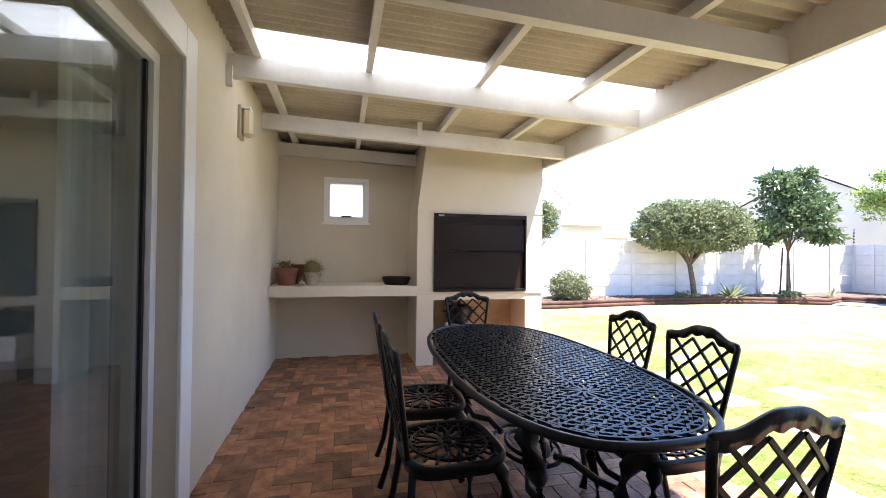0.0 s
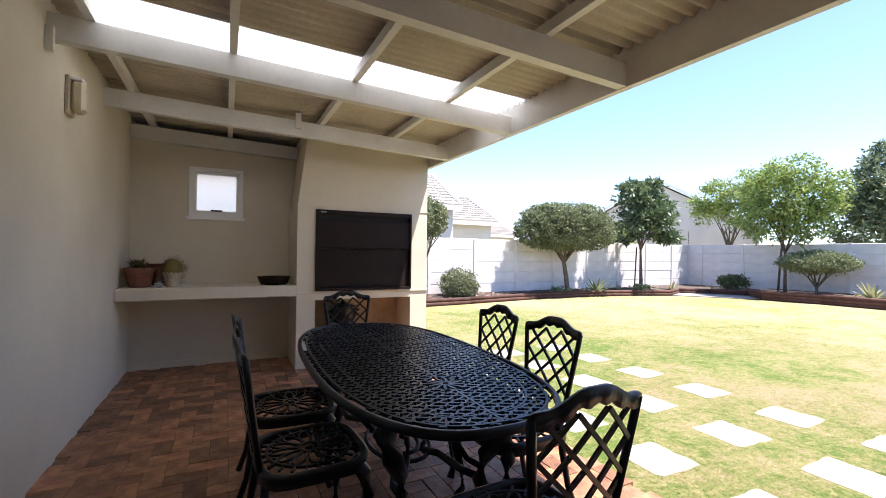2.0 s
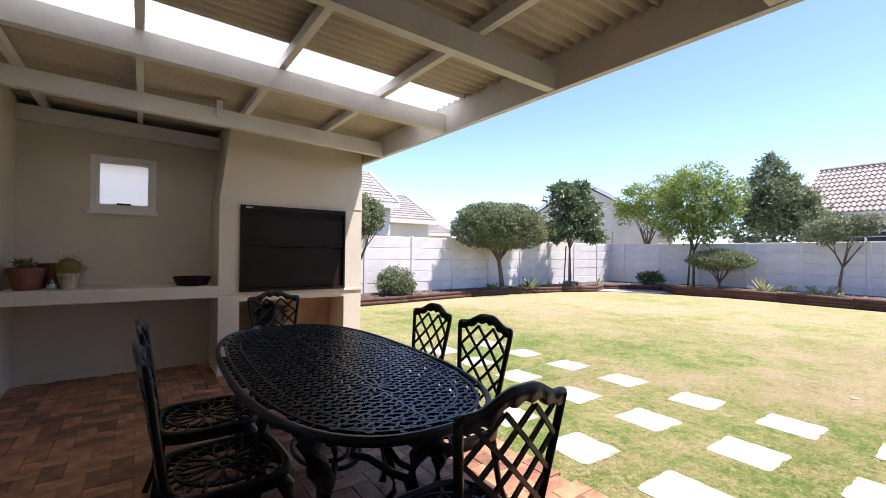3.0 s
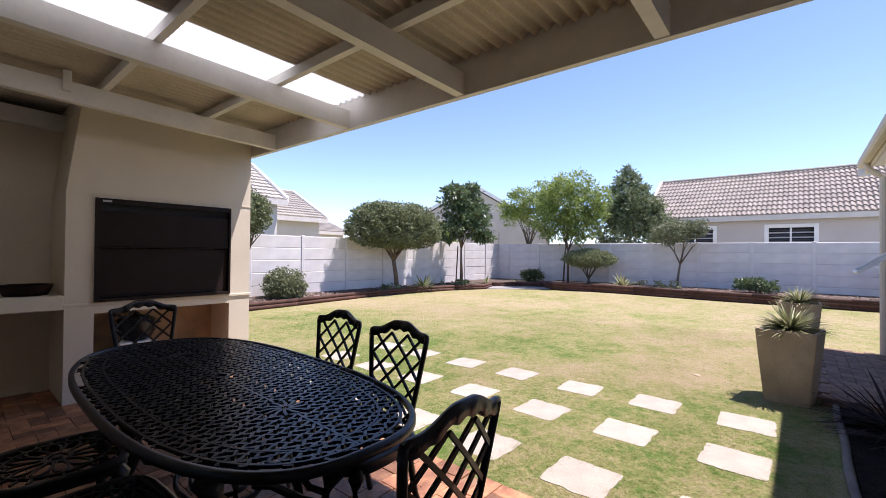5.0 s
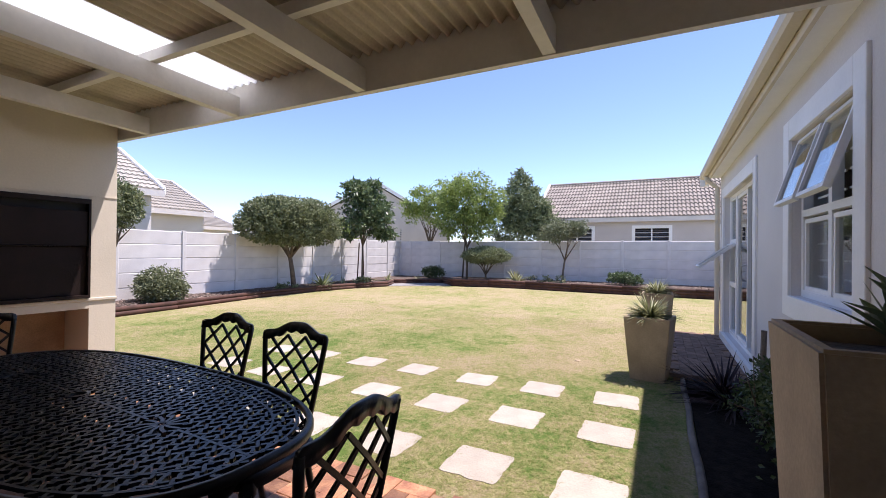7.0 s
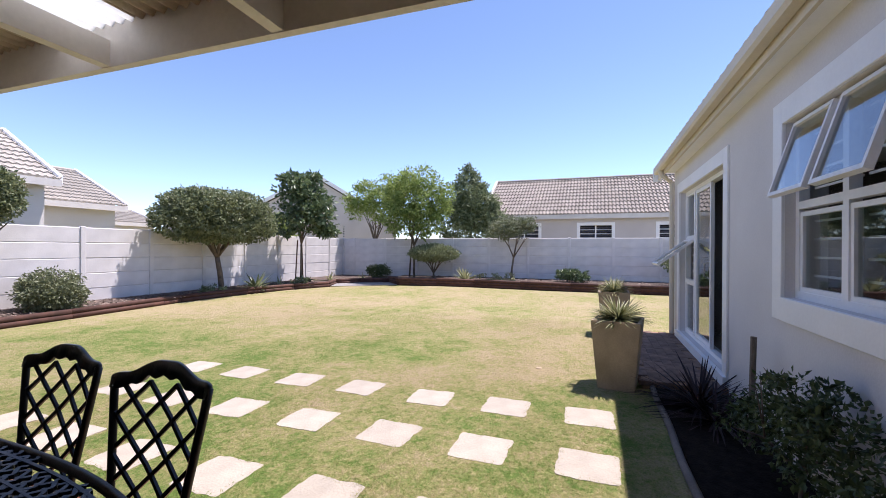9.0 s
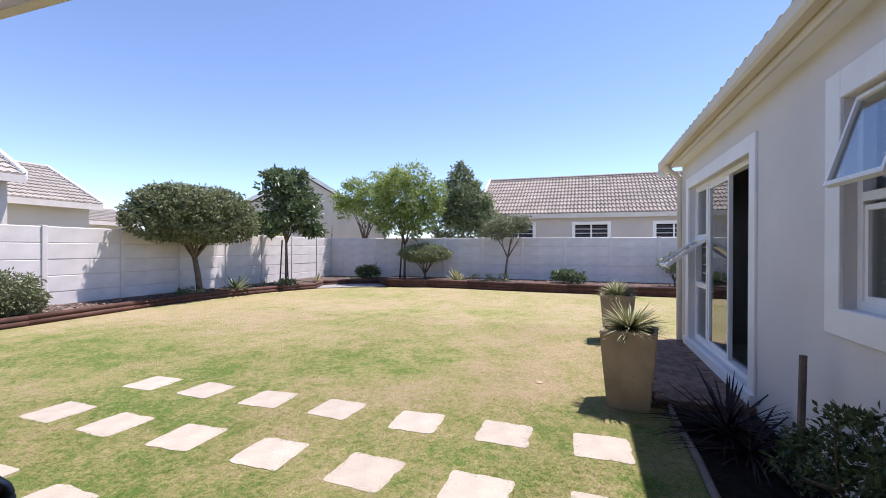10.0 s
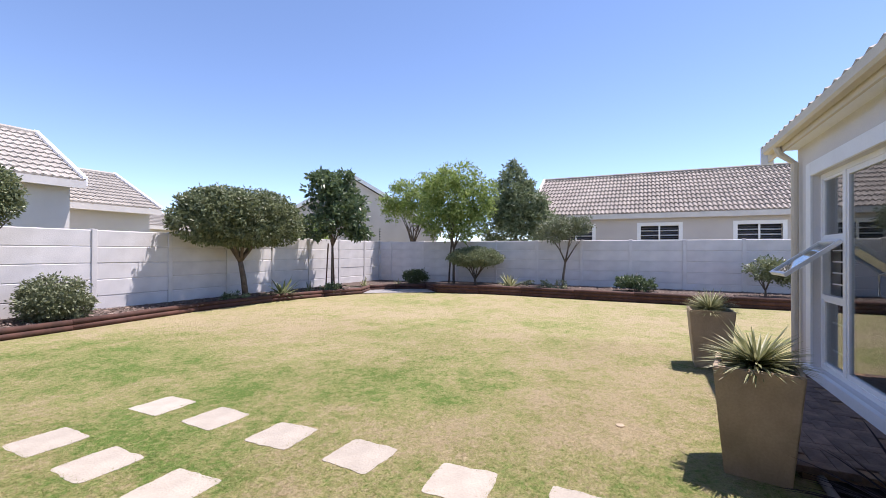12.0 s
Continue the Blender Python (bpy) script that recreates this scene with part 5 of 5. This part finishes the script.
    for s in (-1, 1):
        bm = bmesh.new()
        tube(bm, [(s * 0.17, 0.15, SZ), (s * 0.205, 0.19, 0.37), (s * 0.215, 0.205, 0.28), (s * 0.19, 0.18, 0.15), (s * 0.185, 0.175, 0.06), (s * 0.205, 0.20, 0.012)], [0.03, 0.034, 0.026, 0.018, 0.016, 0.022], 7)
        part("leg", bm, IRON, c, smooth=True)
        bm = bmesh.new()
        tube(bm, [(s * 0.15, -0.19, SZ), (s * 0.16, -0.20, 0.3), (s * 0.175, -0.225, 0.13), (s * 0.19, -0.265, 0.012)], [0.019, 0.018, 0.016, 0.017], 7)
        part("leg", bm, IRON, c, smooth=True)
    bm = bmesh.new()
    tube(bm, [(-0.19, 0.17, 0.40), (-0.09, 0.205, 0.375), (0, 0.215, 0.40), (0.09, 0.205, 0.375), (0.19, 0.17, 0.40)], 0.014, 5)
    part("apron", bm, IRON, c)


CHAIR = "black cast-metal lattice-back garden chair"
chair = thing("garden_chair", 1.55, 2.99, 0, CHAIR + " tucked under the table", "chair", "chairs round the table", turn=92)
chair_parts(chair)
for x, y, turn, where in ((1.512, 2.41, 93, " tucked under the table"), (0.525, 2.57, -88, " with pierced seat, beside the house wall"), (0.53, 3.20, -92, " with pierced seat, beside the house wall"),
                          (1.16, 4.16, 178, " at the end of the table"), (1.05, 1.725, 2, " at the end of the table")):
    tagged(copy_thing(chair, pose(x, y, 0, 0, 0, turn)), CHAIR + where)

# ---- things on the shelf ----
def pot(name, x, y, z, r, h, material, label, squat=False):
    p = thing(name, x, y, z, label, "flower pot")
    bm = bmesh.new()
    lathe(bm, [(r * 0.68, 0), (r * 0.92, h * 0.78), (r * 1.0, h * 0.79), (r * 1.02, h), (r * 0.9, h), (r * 0.86, h * 0.9)], 22)
    part("pot", bm, material, p, smooth=False)
    return p


SH = 0.931
p1 = pot("flower_pot", -0.575, 5.78, SH, 0.135, 0.195, TERRA, "terracotta flower pot with dried stems on the shelf")
pts, nrm = blob_points([(0, 0, 0.21, 0.1, 0.1, 0.035)], 220, 71, 0.9)
part("dry_plant", leaves(pts, nrm, 0.06, 0.012, 72), CACTUS, p1)
p2 = pot("flower_pot", -0.40, 6.02, SH, 0.15, 0.225, TERRA, "terracotta flower pot standing behind others on the shelf")
p3 = pot("flower_pot", -0.295, 5.74, SH, 0.085, 0.15, PALEPOT, "pale clay pot with a round golden cactus")
bm = bmesh.new()
bmesh.ops.create_icosphere(bm, subdivisions=3, radius=0.095, matrix=Matrix.Translation((0, 0, 0.185)))
for vtx in bm.verts:
    a = math.atan2(vtx.co.y, vtx.co.x)
    vtx.co.x *= 1 + 0.05 * math.cos(a * 14)
    vtx.co.y *= 1 + 0.05 * math.cos(a * 14)
part("cactus", bm, CACTUS, p3, "ribbed golden cactus", smooth=True)
pts, nrm = blob_points([(0, 0, 0.185, 0.099, 0.099, 0.099)], 1100, 73, 0.02)
part("spines", leaves(pts, nrm * 3, 0.022, 0.003, 74, 0), CACTUS, p3)
jar = thing("glass_jar", -0.40, 5.66, SH, "small glass jar with pale shells", "jar")
bm = bmesh.new()
lathe(bm, [(0.03, 0), (0.035, 0.02), (0.035, 0.07), (0.024, 0.085), (0.024, 0.1)], 14)
part("body", bm, GLASS, jar, smooth=True)
pts, nrm = blob_points([(0, 0, 0.035, 0.026, 0.026, 0.03)], 60, 75, 0.9)
part("shells", leaves(pts, nrm, 0.02, 0.014, 76), WHITE, jar)
bowl = thing("bowl", 0.68, 5.80, SH, "dark shallow bowl on the shelf", "bowl")
bm = bmesh.new()
lathe(bm, [(0.14, 0), (0.172, 0.075), (0.178, 0.09), (0.165, 0.09), (0.155, 0.07), (0.08, 0.02)], 24)
part("body", bm, STEEL, bowl, smooth=True)
stack = thing("box_stack", 1.47, 5.80, 0.0, "pile of pale cardboard boxes in the wood niche", "boxes")
boxpart("carton", (-0.17, 0.17, -0.12, 0.12, 0.0, 0.2), PALEPOT, stack, bevel=0.008)
boxpart("carton", (-0.15, 0.16, -0.11, 0.12, 0.202, 0.33), WHITE, stack, bevel=0.008)
boxpart("carton", (-0.16, 0.14, -0.12, 0.11, 0.332, 0.44), WHITE, stack, bevel=0.008)
iron_pot = thing("cooking_pot", 1.47, 5.80, 0.441, "round black cast-iron cooking pot on the boxes", "pot")
bm = bmesh.new()
lathe(bm, [(0.07, 0), (0.13, 0.03), (0.165, 0.10), (0.15, 0.18), (0.165, 0.20), (0.155, 0.205), (0.14, 0.19)], 24)
part("body", bm, IRON, iron_pot, smooth=True)
bm = bmesh.new()
lathe(bm, [(0.16, 0.207), (0.10, 0.235), (0.03, 0.245), (0.022, 0.27), (0.005, 0.275)], 24)
part("lid", bm, IRON, iron_pot, smooth=True)
for s in (-1, 1):
    bm = bmesh.new()
    tube(bm, [(s * 0.155, -0.03, 0.15), (s * 0.2, -0.02, 0.16), (s * 0.2, 0.02, 0.16), (s * 0.155, 0.03, 0.15)], 0.009, 6)
    part("handle", bm, IRON, iron_pot, smooth=True)

# ---- a sprinkler head in the lawn ----
bm = bmesh.new()
lathe(bm, [(0.035, 0), (0.035, 0.018), (0.03, 0.022)], 14)
spr = part("sprinkler_cover", bm, POT)
spr.location = (6.0, 1.72, ground_z(6.0, 1.72) - 0.012)
tagged(spr, "small round grey sprinkler cover in the lawn", "sprinkler")

# ---- grass blades near the path ----
rng = np.random.default_rng(5)
N = 420000
bx = rng.uniform(2.32, 9.5, N)
by = rng.uniform(0.62, 9.5, N)
keep_ = rng.random(N) < np.clip(1.35 - np.hypot(bx - 2.2, by - 1.6) / 8.0, 0.05, 1)
for sx in (2.84, 3.76, 4.615):
    for sy in (1.12, 1.84, 2.58, 3.33, 4.10, 4.85, 5.58):
        keep_ &= ~((abs(bx - sx) < 0.186) & (abs(by - sy) < 0.186))
keep_ &= ~((bx > 5.6) & (by < 0.66))
bx, by = bx[keep_], by[keep_]
n = len(bx)
bz = np.array([ground_z(x, y) for x, y in zip(bx, by)])
ang = rng.uniform(0, math.tau, n)
L = rng.uniform(0.004, 0.010, n)
lean_ = rng.uniform(2.6, 6.0, n)
sx, sy = np.cos(ang) * 0.0034, np.sin(ang) * 0.0034
tipx, tipy = bx - np.sin(ang) * L * lean_, by + np.cos(ang) * L * lean_
v = np.stack([np.stack([bx - sx, by - sy, bz - 0.004], 1), np.stack([bx + sx, by + sy, bz - 0.004], 1), np.stack([tipx, tipy, bz + L], 1)], 1).reshape(-1, 3)
grass = part("grass", (v.tolist(), [(3 * i, 3 * i + 1, 3 * i + 2) for i in range(n)]), GRASS, smooth=True)
# thin soft blades take the light like the sward that they stand in
soft_n = np.stack([-np.sin(ang) * 0.25, np.cos(ang) * 0.25, np.full(n, 0.94)], 1).repeat(3, axis=0)
grass.data.normals_split_custom_set_from_vertices(soft_n.tolist())
tagged(grass, "short green and straw-coloured grass blades of the lawn", "grass", "", "stuff")

# ---- brick paving ----
bm = bmesh.new()
box(bm, -0.1085, 0.1085, -0.0535, 0.0535, -0.045, 0.0, 0.003)
brick_me = bpy.data.meshes.new("brick")
bmesh.ops.recalc_face_normals(bm, faces=bm.faces[:])
bm.to_mesh(brick_me)
bm.free()
# same brick for the landing, with the shade put into its colour
shade_me = brick_me.copy()
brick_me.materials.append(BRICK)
shade_me.materials.append(SHADEBRICK)


def herringbone(x0, x1, y0, y1):
    """Places (x, y, turned) of a right-angled herringbone of 0.22 x 0.11 m bricks that lie wholly inside."""
    u = 0.11
    out = []
    for i in range(int((x0 - 1) / u) - 4, int((x1 + 1) / u) + 4):
        for j in range(int((y0 - 1) / u) - 4, int((y1 + 1) / u) + 4):
            k = (i - j) % 4
            if k == 0:
                cx, cy, turned = (i + 1) * u, (j + 0.5) * u, False
            elif k == 3:
                cx, cy, turned = (i + 0.5) * u, (j + 1) * u, True
            else:
                continue
            hx, hy = (0.05, 0.1) if turned else (0.1, 0.05)
            if x0 <= cx - hx and cx + hx <= x1 and y0 <= cy - hy and cy + hy <= y1:
                out.append((cx, cy, turned))
    return out


def lay(places, parent, single, mesh, material):
    vs, fs = [], []
    src = [vtx.co.copy() for vtx in mesh.vertices]
    pol = [tuple(p.vertices) for p in mesh.polygons]
    for cx, cy, turned in places:
        r = random.Random(int(cx * 1000) * 7 + int(cy * 1000))
        dz, tz = r.uniform(-0.003, 0.001), r.uniform(-0.8, 0.8)
        m = pose(cx, cy, dz, r.uniform(-0.5, 0.5), r.uniform(-0.5, 0.5), tz + (90 if turned else 0))
        if single(cx, cy):
            b = new("brick", mesh)
            b.parent, b.matrix_basis = parent, m
        else:
            k = len(vs)
            vs += [m @ p for p in src]
            fs += [tuple(k + i for i in q) for q in pol]
    if vs:
        ob = part("bricks", (vs, fs), material, parent)
        ob["kind"] = "stuff"


lay(herringbone(PX0 - 0.06, PX1 + 0.03, PY0 - 0.06, PY1 + 0.05), floor, lambda x, y: 2.6 < y < 5.2 and x < 1.7 and x + y * 0.2 < 1.9, brick_me, BRICK)
lay(herringbone(5.60, 8.64, WY - 0.05, 0.66), landing, lambda x, y: x < 7.0, shade_me, SHADEBRICK)
